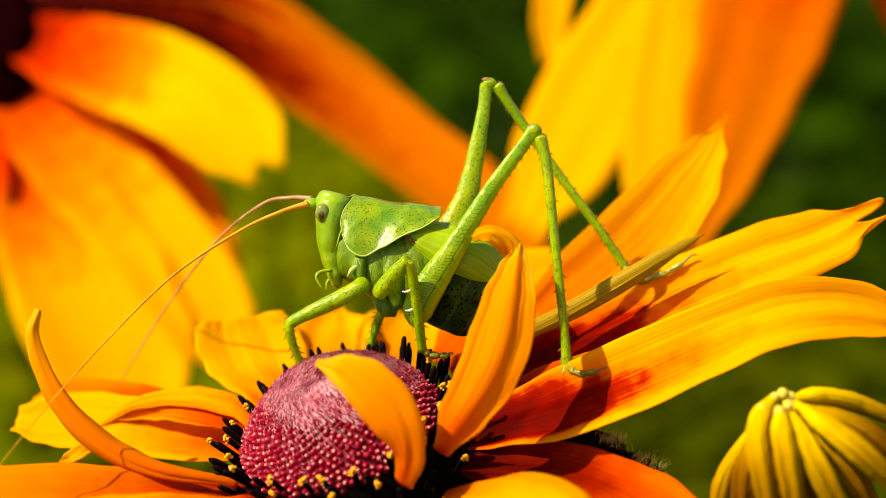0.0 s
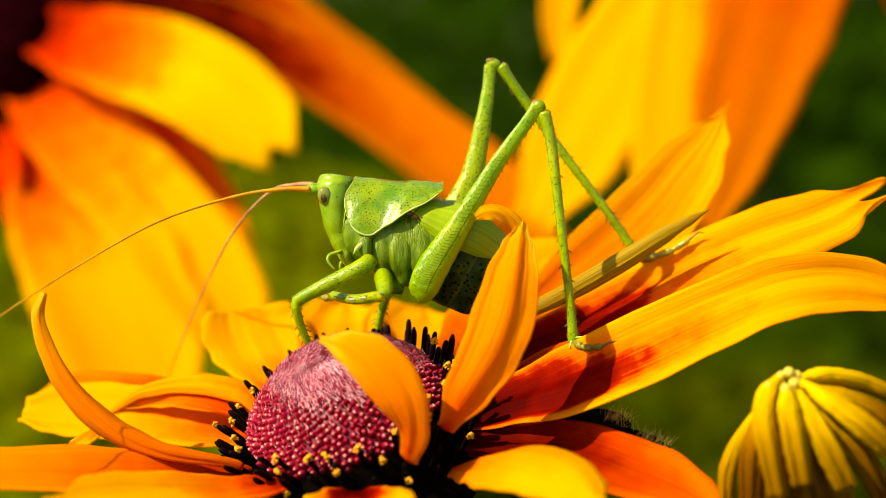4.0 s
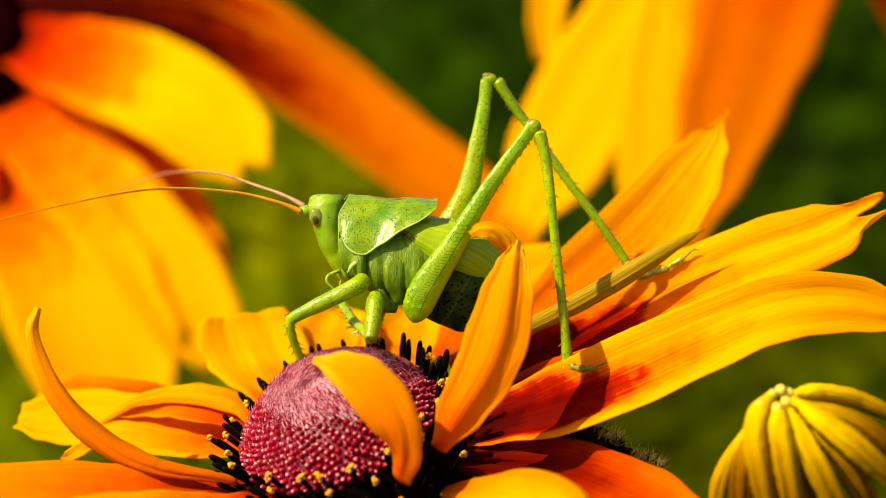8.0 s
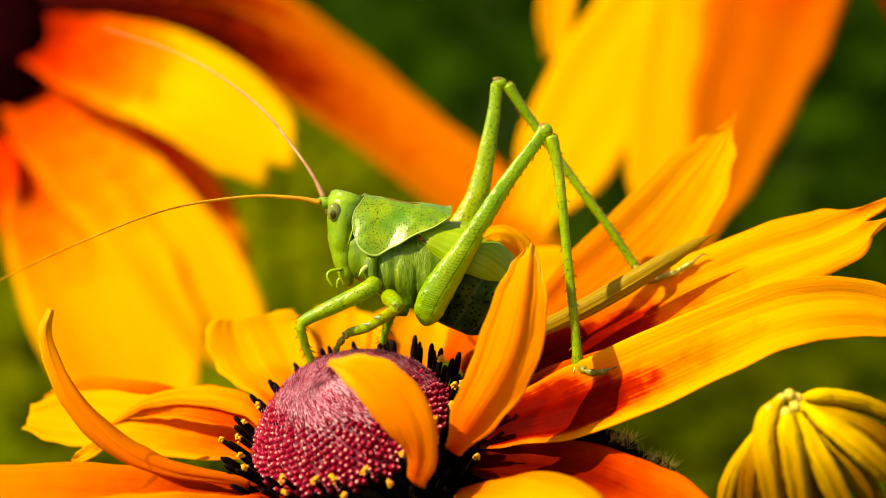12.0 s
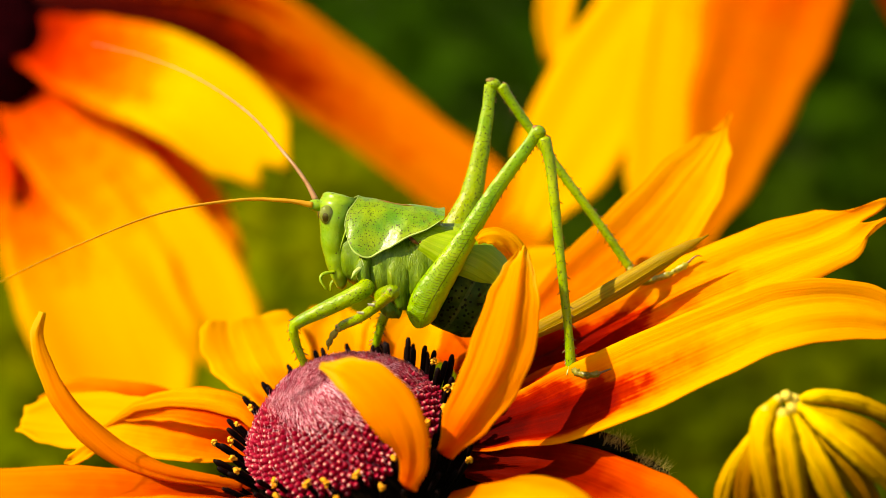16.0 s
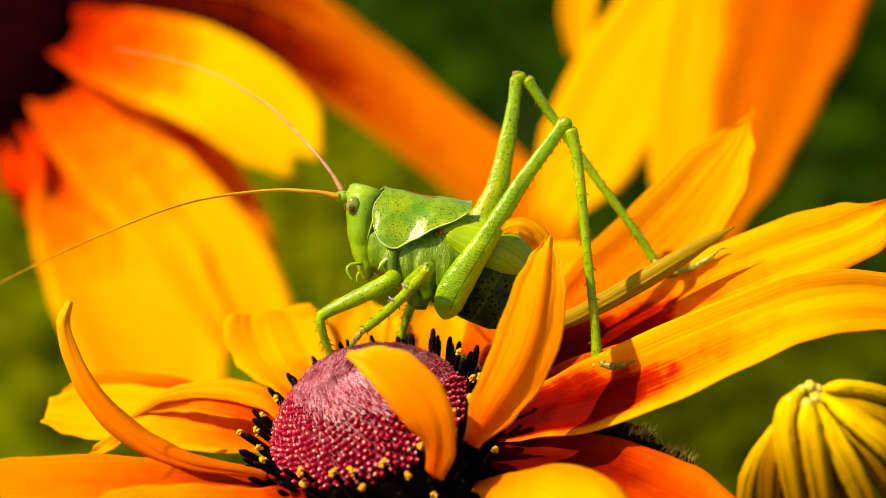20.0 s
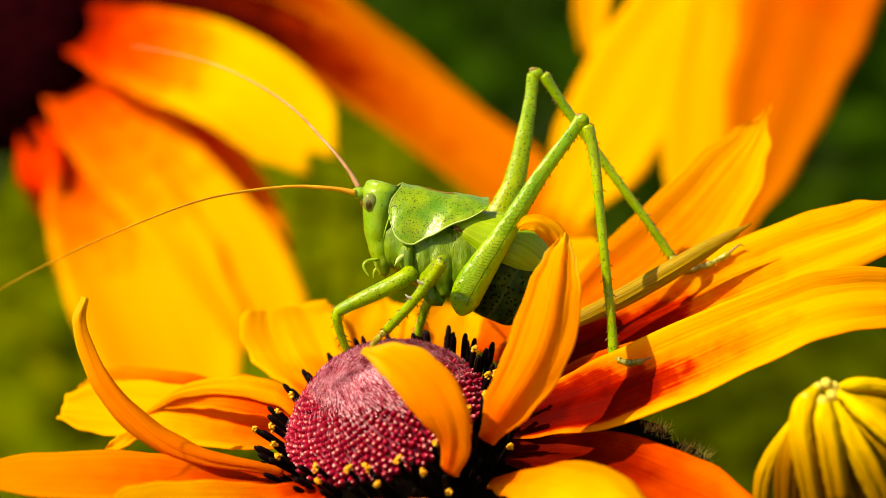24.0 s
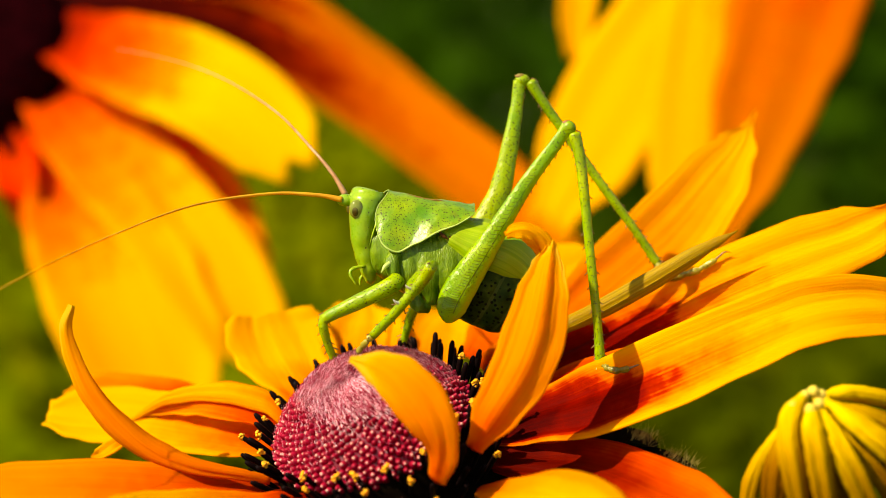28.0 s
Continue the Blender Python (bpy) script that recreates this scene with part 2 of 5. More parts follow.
    return n.finish(col2, gloss, translucent, col2, nor, 0.36)


M_LEG = speckled("leg_cuticle", (0.21, 0.38, 0.005), (0.38, 0.51, 0.008), translucent=0.3, cells=6200, size=0.26)
M_THIGH = speckled("thigh_cuticle", (0.17, 0.37, 0.005), (0.30, 0.49, 0.009), translucent=0.28, cells=5600, size=0.23, chevrons=True)
M_FOOT = speckled("foot_joint_cuticle", (0.18, 0.17, 0.010), (0.48, 0.46, 0.07), density=0.6, coat=0.4, cells=5200, translucent=0.4)
M_PRON = speckled("pronotum_cuticle", (0.09, 0.26, 0.008), (0.29, 0.43, 0.012), cells=7200, size=0.28, density=0.9, rough=0.33, relief=0.45, coat=0.12, mottle=0.45)
M_HEAD = speckled("head_cuticle", (0.16, 0.33, 0.010), (0.29, 0.45, 0.025), rough=0.3, density=0.08, relief=0.3)


def thorax_material():
    """Soft side skin: upright folds from olive to pale yellow-green, the shade in the clefts painted dark, a waxy
    shine.
    """
    n = Nodes("thorax_cuticle")
    folds = n.noise(n.coords("Object", (1.0, 0.5, 0.30)), 1250, 5.0, 0.62)
    patch = n.noise(n.coords("Object"), 420, 3.0)
    col = n.ramp(folds, [(0.30, (0.030, 0.075, 0.002)), (0.44, (0.09, 0.18, 0.006)), (0.60, (0.15, 0.27, 0.011)), (0.76, (0.36, 0.46, 0.06))])
    col = n.mix(0.6, col, n.ramp(patch, [(0.36, (0.72, 0.85, 0.8)), (0.62, (1.25, 1.05, 0.6))]), "MULTIPLY")
    nor = n.bump(n.math("ADD", folds, n.math("MULTIPLY", patch, 0.5)), 0.9, 0.0004)
    n.bsdf.inputs["Subsurface Weight"].default_value = 0.3
    n.bsdf.inputs["Subsurface Radius"].default_value = (1.0, 0.9, 0.2)
    n.bsdf.inputs["Subsurface Scale"].default_value = 0.0005
    return n.finish(col, 0.34, 0.15, col, nor, 0.3)


M_THORAX = thorax_material()


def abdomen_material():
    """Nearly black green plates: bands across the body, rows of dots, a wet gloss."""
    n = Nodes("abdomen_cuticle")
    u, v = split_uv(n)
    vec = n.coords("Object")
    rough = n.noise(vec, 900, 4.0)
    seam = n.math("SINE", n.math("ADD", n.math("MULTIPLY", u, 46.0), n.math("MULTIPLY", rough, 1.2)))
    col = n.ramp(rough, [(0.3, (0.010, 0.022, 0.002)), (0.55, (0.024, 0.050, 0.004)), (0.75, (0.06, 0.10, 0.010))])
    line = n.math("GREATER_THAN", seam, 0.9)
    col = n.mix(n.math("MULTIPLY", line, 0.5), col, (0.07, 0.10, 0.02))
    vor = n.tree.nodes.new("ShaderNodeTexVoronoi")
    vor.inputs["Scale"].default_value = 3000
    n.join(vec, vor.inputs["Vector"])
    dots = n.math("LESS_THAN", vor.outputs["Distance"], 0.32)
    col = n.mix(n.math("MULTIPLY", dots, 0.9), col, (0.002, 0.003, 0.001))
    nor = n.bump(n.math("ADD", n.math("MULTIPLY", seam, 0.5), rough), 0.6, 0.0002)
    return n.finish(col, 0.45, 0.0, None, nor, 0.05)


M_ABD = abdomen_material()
M_WING = plain_material("wing_green", (0.27, 0.46, 0.015), (0.42, 0.58, 0.04), 700, 0.34, 0.3, 0.0001, 0.2)
def lined(name, a, b, shine=0.25):
    n = Nodes(name)
    lines = n.noise(n.coords("UV", (1.2, 70, 1)), 1.0, 2.0)
    col = n.ramp(lines, [(0.35, a), (0.6, b)])
    patch = n.noise(n.coords("Object"), 300, 2.0)
    col = n.mix(0.5, col, n.ramp(patch, [(0.35, (0.85, 1.0, 1.0)), (0.65, (1.1, 1.0, 0.7))]), "MULTIPLY")
    nor = n.bump(lines, 0.6, 0.00012)
    return n.finish(col, 0.3, 0.25, col, nor, shine)


M_OVI = lined("ovipositor_olive", (0.32, 0.18, 0.006), (0.52, 0.33, 0.014), 0.12)
M_FLANK = lined("flank_green", (0.23, 0.39, 0.010), (0.33, 0.48, 0.022))
M_PALE = plain_material("pale_margin", (0.38, 0.55, 0.10), (0.52, 0.66, 0.18), 900, 0.35, 0.2, 0.0001, 0.25)
M_EYE = plain_material("eye_dark", (0.035, 0.026, 0.003), (0.10, 0.09, 0.010), 1500, 0.10, 0.0, 0.0001)
M_EYE_RIM = plain_material("eye_rim", (0.13, 0.17, 0.020), (0.24, 0.28, 0.05), 1200, 0.14, 0.1, 0.0001)
M_ANT = plain_material("antenna_amber", (0.62, 0.28, 0.01), (0.75, 0.42, 0.02), 900, 0.4, 0.2, 0.0001, 0.3)
M_ANT_PINK = plain_material("antenna_pinkish", (0.42, 0.20, 0.07), (0.60, 0.36, 0.20), 900, 0.4, 0.2, 0.0001, 0.3)
M_SPINE = plain_material("spine_brown", (0.09, 0.035, 0.01), (0.26, 0.14, 0.04), 900, 0.35, 0.1, 0.0001)
M_SPUR = plain_material("spur_white", (0.62, 0.62, 0.46), (0.80, 0.80, 0.66), 900, 0.3, 0.1, 0.0001, 0.2)
M_KEEL = plain_material("keel_brown", (0.16, 0.15, 0.01), (0.24, 0.08, 0.015), 2500, 0.5, 0.3, 0.0001)
M_HAIR = plain_material("hair_golden", (0.40, 0.30, 0.06), (0.60, 0.48, 0.14), 900, 0.4, 0.1, 0.0001, 0.3)
M_SPIRACLE = plain_material("spiracle_brown", (0.04, 0.014, 0.003), (0.20, 0.075, 0.012), 2600, 0.7, 0.6, 0.0002, 0.0, 0.1)
M_DISC = plain_material("disc_purple", (0.07, 0.001, 0.008), (0.20, 0.008, 0.035), 1600, 0.45, 0.5, 0.0002, 0.0, 0.4)
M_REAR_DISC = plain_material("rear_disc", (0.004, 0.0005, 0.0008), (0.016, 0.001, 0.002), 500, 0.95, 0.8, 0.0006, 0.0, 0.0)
def floret_material():
    """Plump buds, dark crimson in the joints, purple on the flanks, with paler pinkish tips."""
    n = Nodes("floret_bud_crimson")
    u, v = split_uv(n)
    info = n.tree.nodes.new("ShaderNodeObjectInfo")
    g = n.tree.nodes.new("ShaderNodeNewGeometry")
    vary = n.math("ADD", info.outputs["Random"], g.outputs["Random Per Island"])
    up = n.math("ADD", u, n.math("MULTIPLY", n.math("SUBTRACT", vary, 1.0), 0.22))
    col = n.ramp(up, [(0.2, (0.035, 0.0003, 0.002)), (0.48, (0.20, 0.001, 0.012)), (0.76, (0.36, 0.006, 0.036)), (0.92, (0.42, 0.045, 0.07)), (1.08, (0.76, 0.38, 0.32))])
    f = n.noise(n.coords("Object"), 4000, 2.0)
    nor = n.bump(f, 0.4, 0.0001)
    return n.finish(col, 0.42, 0.15, col, nor, 0.10)


M_BUDLET = floret_material()


def fuzz_material():
    n = Nodes("disc_fuzz")
    g = n.tree.nodes.new("ShaderNodeNewGeometry")
    big = n.noise(n.coords("Object"), 700, 3.0)
    f = n.math("ADD", n.math("MULTIPLY", g.outputs["Random Per Island"], 0.6), n.math("MULTIPLY", big, 0.5))
    # crimson hairs; the pink-white stops paint the sheen of the sun on them
    col = n.ramp(f, [(0.26, (0.15, 0.0015, 0.010)), (0.47, (0.42, 0.010, 0.050)), (0.61, (0.85, 0.18, 0.30)), (0.73, (1.0, 0.76, 0.84))])
    return n.finish(col, 0.30, 0.35, col, None, 0.30)


M_FUZZ = fuzz_material()
M_TUBE = plain_material("floret_tube_black", (0.002, 0.001, 0.001), (0.007, 0.002, 0.002), 1500, 0.55, 0.3, 0.0001, 0.0, 0.06)
# near-black colour for the shade among the open florets and under the dome
M_DEEP_SHADE = plain_material("deep_shade_black", (0.002, 0.001, 0.001), (0.006, 0.004, 0.002), 600, 0.95, 0.5, 0.0002, 0.0, 0.0)
M_POLLEN = plain_material("pollen_yellow", (0.70, 0.28, 0.004), (0.85, 0.42, 0.01), 3000, 0.8, 0.9, 0.0002)
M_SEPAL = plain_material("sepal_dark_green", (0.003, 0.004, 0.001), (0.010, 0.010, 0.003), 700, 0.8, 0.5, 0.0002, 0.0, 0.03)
M_STEM = plain_material("stem_green", (0.06, 0.12, 0.02), (0.12, 0.20, 0.04), 300, 0.6, 0.5, 0.0004)


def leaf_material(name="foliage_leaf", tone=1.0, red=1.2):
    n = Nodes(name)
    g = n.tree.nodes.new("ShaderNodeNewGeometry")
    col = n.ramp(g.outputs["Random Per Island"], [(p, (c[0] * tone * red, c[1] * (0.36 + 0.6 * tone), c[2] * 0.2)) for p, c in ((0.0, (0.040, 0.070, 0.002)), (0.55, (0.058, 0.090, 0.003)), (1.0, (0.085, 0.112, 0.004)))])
    f = n.noise(n.coords("Object"), 60, 3.0)
    col = n.mix(0.5, col, n.ramp(f, [(0.3, (0.6, 0.6, 0.6)), (0.7, (1, 1, 1))]), "MULTIPLY")
    nor = n.bump(f, 0.3, 0.001)
    return n.finish(col, 0.7, 0.35, col, nor, 0.02)


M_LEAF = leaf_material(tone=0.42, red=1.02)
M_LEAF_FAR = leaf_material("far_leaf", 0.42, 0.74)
# lit copy of the leaf: full sun is put into the raised tone
M_LEAF_SUNNED = leaf_material("olive_leaf_sunned", 2.5, 0.92)
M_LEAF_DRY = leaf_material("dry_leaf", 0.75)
M_BUD_TIP = plain_material("bud_tip_cream", (0.66, 0.48, 0.03), (0.86, 0.70, 0.13), 1500, 0.6, 0.5, 0.0001, 0.2, 0.1)
M_SOIL = plain_material("garden_ground", (0.030, 0.045, 0.010), (0.06, 0.085, 0.018), 35, 0.95, 0.8, 0.01)

# ---- mesh helpers; lengths in millimetres about the flower ----
HEAD = Vector((0.0, 0.0, 0.62))
ORG = {}


def at(p):
    return HEAD + Vector(p) * 0.001


def thing(name, base, label, category, group="", kind=""):
    ob = new(name)
    ob.empty_display_size = 0.005
    ob.location = base
    ORG[ob] = Vector(base)
    return tagged(ob, label, category, group, kind)


def part(name, mesh, material, parent, label="", pivot=None, kind=""):
    """Links a mesh built in world metres as one object under a thing or a part, with its origin at pivot."""
    base = ORG[parent]
    org = Vector(pivot) if pivot is not None else base.copy()
    me = mesh
    me.transform(Matrix.Translation(-org))
    mats = material if isinstance(material, (list, tuple)) else [material]
    for m in mats:
        me.materials.append(m)
    ob = new(name, me)
    ob.parent = parent
    ob.location = org - base
    ORG[ob] = org
    if label or kind:
        tagged(ob, label, "", "", kind)
    return ob


def spline(points, n):
    """n points on a smooth curve through the points (Catmull-Rom), by even parameter."""
    p = [Vector(q) for q in points]
    if len(p) == 2:
        return [p[0].lerp(p[1], i / (n - 1)) for i in range(n)]
    ext = [2 * p[0] - p[1]] + p + [2 * p[-1] - p[-2]]
    out = []
    for i in range(n):
        s = i / (n - 1) * (len(p) - 1)
        k = min(int(s), len(p) - 2)
        t = s - k
        a, b, c, d = ext[k:k + 4]
        out.append(0.5 * ((2 * b) + (c - a) * t + (2 * a - 5 * b + 4 * c - d) * t * t + (3 * b - a - 3 * c + d) * t ** 3))
    return out


def interp(values, s):
    s = max(0.0, min(1.0, s)) * (len(values) - 1)
    k = min(int(s), len(values) - 2)
    t = s - k
    t = t * t * (3 - 2 * t)
    return values[k] * (1 - t) + values[k + 1] * t


def mesh_from(name, verts, faces, uvs=None, mat_index=None, smooth=True):
    me = bpy.data.meshes.new(name)
    me.from_pydata([tuple(v) for v in verts], [], faces)
    if uvs is not None:
        layer = me.uv_layers.new(name="UVMap")
        loops = np.zeros(len(me.loops), dtype=np.int32)
        me.loops.foreach_get("vertex_index", loops)
        layer.data.foreach_set("uv", np.asarray(uvs, dtype=np.float32)[loops].ravel())
    if mat_index is not None:
        me.polygons.foreach_set("material_index", np.asarray(mat_index, dtype=np.int32))
    if smooth:
        me.polygons.foreach_set("use_smooth", np.ones(len(me.polygons), dtype=bool))
    me.update()
    return me


def tube(points, radii, rings=24, segs=12, side=None, flat=1.0, wobble=0.0, seed=0, cap=0.0):
    """A closed tapered tube in world metres through points (mm). flat: width across `side` as a share of the other way;
    cap: the share of the length over which the start is rounded off."""
    path = [at(p) for p in spline(points, rings)]
    verts, faces = [], []
    side = Vector(side) if side else Vector((0, 1, 0))
    for i, c in enumerate(path):
        t = (path[min(i + 1, rings - 1)] - path[max(i - 1, 0)]).normalized()
        up = side.cross(t)
        if up.length < 1e-4:
            up = Vector((0.3, 0.2, 1)).cross(t)
        up.normalize()
        sd = t.cross(up).normalized()
        r = interp(radii, i / (rings - 1)) * 0.001
        if cap and i / (rings - 1) < cap:
            r *= math.sqrt(1 - (1 - i / (rings - 1) / cap) ** 2) + 0.02
        for j in range(segs):
            a = 2 * math.pi * j / segs
            w = 1 + wobble * noise.noise(Vector((i * 0.45 + seed, j * 0.8, seed * 3.1)))
            verts.append(c + (up * math.cos(a) + sd * math.sin(a) * flat) * r * w)
    for i in range(rings - 1):
        for j in range(segs):
            k = (j + 1) % segs
            faces.append((i * segs + j, i * segs + k, (i + 1) * segs + k, (i + 1) * segs + j))
    verts += [path[0], path[-1]]
    a, b = len(verts) - 2, len(verts) - 1
    for j in range(segs):
        k = (j + 1) % segs
        faces.append((a, k, j))
        faces.append((b, (rings - 1) * segs + j, (rings - 1) * segs + k))
    uvs = [(i / (rings - 1), j / segs) for i in range(rings) for j in range(segs)] + [(0, 0), (1, 0)]
    return mesh_from("tube", verts, faces, uvs)


def join_meshes(name, meshes):
    verts, faces, off = [], [], 0
    for me in meshes:
        verts += [v.co.copy() for v in me.vertices]
        faces += [tuple(i + off for i in p.vertices) for p in me.polygons]
        off += len(me.vertices)
        bpy.data.meshes.remove(me)
    return mesh_from(name, verts, faces)


def petal(points, width, face, face_tip=None, cup=0.15, ridge=0.25, profile=(0.28, 0.62, 0.92, 1.0, 0.93, 0.70, 0.10), notch=0.05,
          wave=0.25, thick=0.22, nu=40, nv=24, seed=1, roll=0.0, folds=2.5, vee=0.0, lobes=3.0):
    """A ray petal in world metres: a centre line (mm), full width (mm), the way its upper face looks at base and tip; cup bends the
    cross section up at the sides, vee creases it down the middle, ridge sets its lengthwise folds, notch its toothed tip with so many
    lobes, roll curls the sides right round."""
    path = [at(p) for p in spline(points, nu)]
    f0 = Vector(face).normalized()
    f1 = Vector(face_tip or face).normalized()
    tops, lows, uvs = [], [], []
    length = sum((path[i + 1] - path[i]).length for i in range(nu - 1))
    for i, c in enumerate(path):
        s = i / (nu - 1)
        t = (path[min(i + 1, nu - 1)] - path[max(i - 1, 0)]).normalized()
        f = f0.lerp(f1, s)
        sd = t.cross(f).normalized()
        f = sd.cross(t).normalized()
        w = width * 0.0005 * interp(profile, s)
        for j in range(nv + 1):
            v = 2 * j / nv - 1
            edge = w * (1 + 0.05 * noise.noise(Vector((s * 9, v * 2, seed * 5.7))))
            if roll:
                ang = v * roll
                x = edge * math.sin(ang) / roll
                h = edge * (1 - math.cos(ang)) / roll
            else:
                x = edge * v
                h = edge * (cup * v * v * 2 + vee * (math.sqrt(v * v + 0.012) - 0.11))
            fold = ridge * 0.001 * (math.cos(v * folds * math.pi) * 0.5) * min(1.0, s * 5) * (1 - 0.35 * s)
            fold += 0.00009 * noise.noise(Vector((s * 1.6 + seed, v * 7.0, seed * 1.3))) * min(1.0, s * 4)
            ripple = wave * 0.001 * noise.noise(Vector((s * 4.2 + seed, v * 1.6, seed * 2.3))) * (0.3 + abs(v)) * min(1.0, s * 4)
            tip = 0.0
            if s > 0.8:
                k = (s - 0.8) / 0.2
                tip = length * notch * k * k * ((1 if lobes == 3.0 else -1) * math.cos(v * lobes * math.pi) * 0.5 + 0.25 * noise.noise(Vector((v * 3, seed, 0))))
            p = c + sd * x + f * (h + fold + ripple) + t * tip
            tops.append(p)
            lows.append(p - f * thick * 0.001 * (1 - 0.6 * abs(v) ** 3))
            uvs.append((s, j / nv))
    n = len(tops)
    verts = tops + lows
    faces, idx = [], []
    W = nv + 1
    for i in range(nu - 1):
        for j in range(nv):
            a, b, c2, d = i * W + j, i * W + j + 1, (i + 1) * W + j + 1, (i + 1) * W + j
            faces.append((a, b, c2, d)); idx.append(0)
            faces.append((n + a, n + d, n + c2, n + b)); idx.append(1)
    for i in range(nu - 1):
        for j in (0, nv):
            a, d = i * W + j, (i + 1) * W + j
            q = (a, d, n + d, n + a) if j == 0 else (d, a, n + a, n + d)
            faces.append(q); idx.append(0)
    for j in range(nv):
        a, b = j, j + 1
        faces.append((b, a, n + a, n + b)); idx.append(0)
        a, b = (nu - 1) * W + j, (nu - 1) * W + j + 1
        faces.append((a, b, n + b, n + a)); idx.append(0)
    return mesh_from("petal", verts, faces, uvs + uvs, idx)


# ---- ground and garden behind ----
def ground():
    n = 60
    verts, faces = [], []
    for i in range(n + 1):
        for j in range(n + 1):
            x, y = (i / n * 2 - 1), (j / n * 2 - 1)
            x, y = 150 * x * abs(x) ** 2, 150 * y * abs(y) ** 2
            verts.append((x, y, 0.02 * noise.noise(Vector((x * 2, y * 2, 0)))))
    for i in range(n):
        for j in range(n):
            a = i * (n + 1) + j
            faces.append((a, a + n + 1, a + n + 2, a + 1))
    ob = new("ground", mesh_from("ground", verts, faces))
    ob.data.materials.append(M_SOIL)
    tagged(ob, "short green growth over dark garden soil", "ground", "", "structure")


def foliage(name, count, bed, low, high, size, label, seed, material=None, fall=0.35, skin=0.0):
    """Leaves of a planted bed: (x, y, half width, half depth) with a ragged edge and clumps of uneven height; each leaf is a folded blade.
    fall: how far the bed drops to its edge; skin: the depth of the leafy top, under which leaves are few."""
    rnd = random.Random(seed)
    verts, faces = [], []
    cx, cy, hx, hy = bed
    made = 0
    while made < count:
        u, v = rnd.uniform(-1.25, 1.25), rnd.uniform(-1.25, 1.25)
        x, y = cx + u * hx, cy + v * hy
        edge = 1.0 + 0.35 * noise.noise(Vector((x * 4, y * 4, seed)))
        if u * u + v * v > edge * edge:
            continue
        tall = low + (high - low) * (0.55 + 0.6 * noise.noise(Vector((x * 3.1, y * 3.1, seed + 9.0))))
        tall *= 1 - fall * (u * u + v * v)
        made += 1
        deep = skin * rnd.random() if skin and rnd.random() < 0.75 else tall * (1 - rnd.random() ** 0.7)
        c = Vector((x, y, max(0.02, tall - deep)))
        t = Vector((rnd.uniform(-1, 1), rnd.uniform(-1, 1), rnd.uniform(-0.7, 0.7))).normalized()
        f = Vector((rnd.uniform(-0.7, 0.5), rnd.uniform(-0.9, 0.4), rnd.uniform(0.3, 1))).normalized()
        s = t.cross(f).normalized()
        f = s.cross(t)
        L = size * rnd.uniform(0.6, 1.4)
        w = L * rnd.uniform(0.16, 0.28)
        k = len(verts)
        for a, b, h in ((-0.5, 0, 0), (-0.2, -1, 0.3), (-0.2, 0, 0), (-0.2, 1, 0.3), (0.2, -0.8, 0.25), (0.2, 0, 0.03), (0.2, 0.8, 0.25), (0.5, 0, -0.1)):
            verts.append(c + t * a * L + s * b * w + f * h * w)
        faces += [(k, k + 2, k + 1), (k, k + 3, k + 2), (k + 1, k + 2, k + 5, k + 4), (k + 2, k + 3, k + 6, k + 5), (k + 4, k + 5, k + 7), (k + 5, k + 6, k + 7)]
    ob = new(name, mesh_from(name, verts, faces))
    ob.data.materials.append(material or M_LEAF)
    tagged(ob, label, "foliage", "", "stuff")


ground()
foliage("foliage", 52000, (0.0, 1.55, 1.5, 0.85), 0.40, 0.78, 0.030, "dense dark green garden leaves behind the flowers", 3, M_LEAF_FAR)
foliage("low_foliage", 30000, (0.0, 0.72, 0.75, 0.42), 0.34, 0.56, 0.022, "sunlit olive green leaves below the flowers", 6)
foliage("undergrowth", 2600, (0.0, 0.16, 0.55, 0.36), 0.16, 0.38, 0.06, "green leaves low round the flower stems", 5)
foliage("olive_foliage", 9000, (-0.068, 0.45, 0.09, 0.20), 0.51, 0.55, 0.016, "olive leaves with full sun painted into their pale colour", 8, M_LEAF_SUNNED, 0.05, 0.05)
foliage("olive_foliage", 4000, (-0.17, 0.44, 0.09, 0.13), 0.46, 0.51, 0.016, "olive leaves with full sun painted into their pale colour", 18, M_LEAF_SUNNED, 0.05, 0.05)
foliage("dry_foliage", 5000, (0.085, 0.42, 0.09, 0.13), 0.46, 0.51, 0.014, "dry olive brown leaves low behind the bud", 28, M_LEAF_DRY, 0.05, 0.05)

# ---- the coneflower in front ----
AXIS = Vector((-0.29, -0.27, 0.918)).normalized()
CENTRE = at((-6.35, -3.00, -15.06))
DISC_R, DISC_H = 7.8, 7.7
RIPE = 0.70  # from here outwards the florets are open


def basis(axis):
    a = Vector(axis).normalized()
    x = Vector((1, 0, 0)) - a * a.x
    x.normalize()
    return Matrix((x, a.cross(x), a)).transposed()


DISC_M = basis(AXIS)


def on_disc(theta, phi):
    """A point and normal on the dome: theta round the axis, phi 0 at the apex and 1 at the rim."""
    ang = phi * math.pi / 2
    r = DISC_R * math.sin(ang)
    dip = 1.0 - 0.05 * math.exp(-(phi / 0.16) ** 2)
    z = DISC_H * math.cos(ang) * dip
    p = Vector((r * math.cos(theta), r * math.sin(theta), z)) * 0.001
    nl = Vector((math.cos(theta) * math.sin(ang) * DISC_H, math.sin(theta) * math.sin(ang) * DISC_H, math.cos(ang) * DISC_R)).normalized()
    return CENTRE + DISC_M @ p, DISC_M @ nl


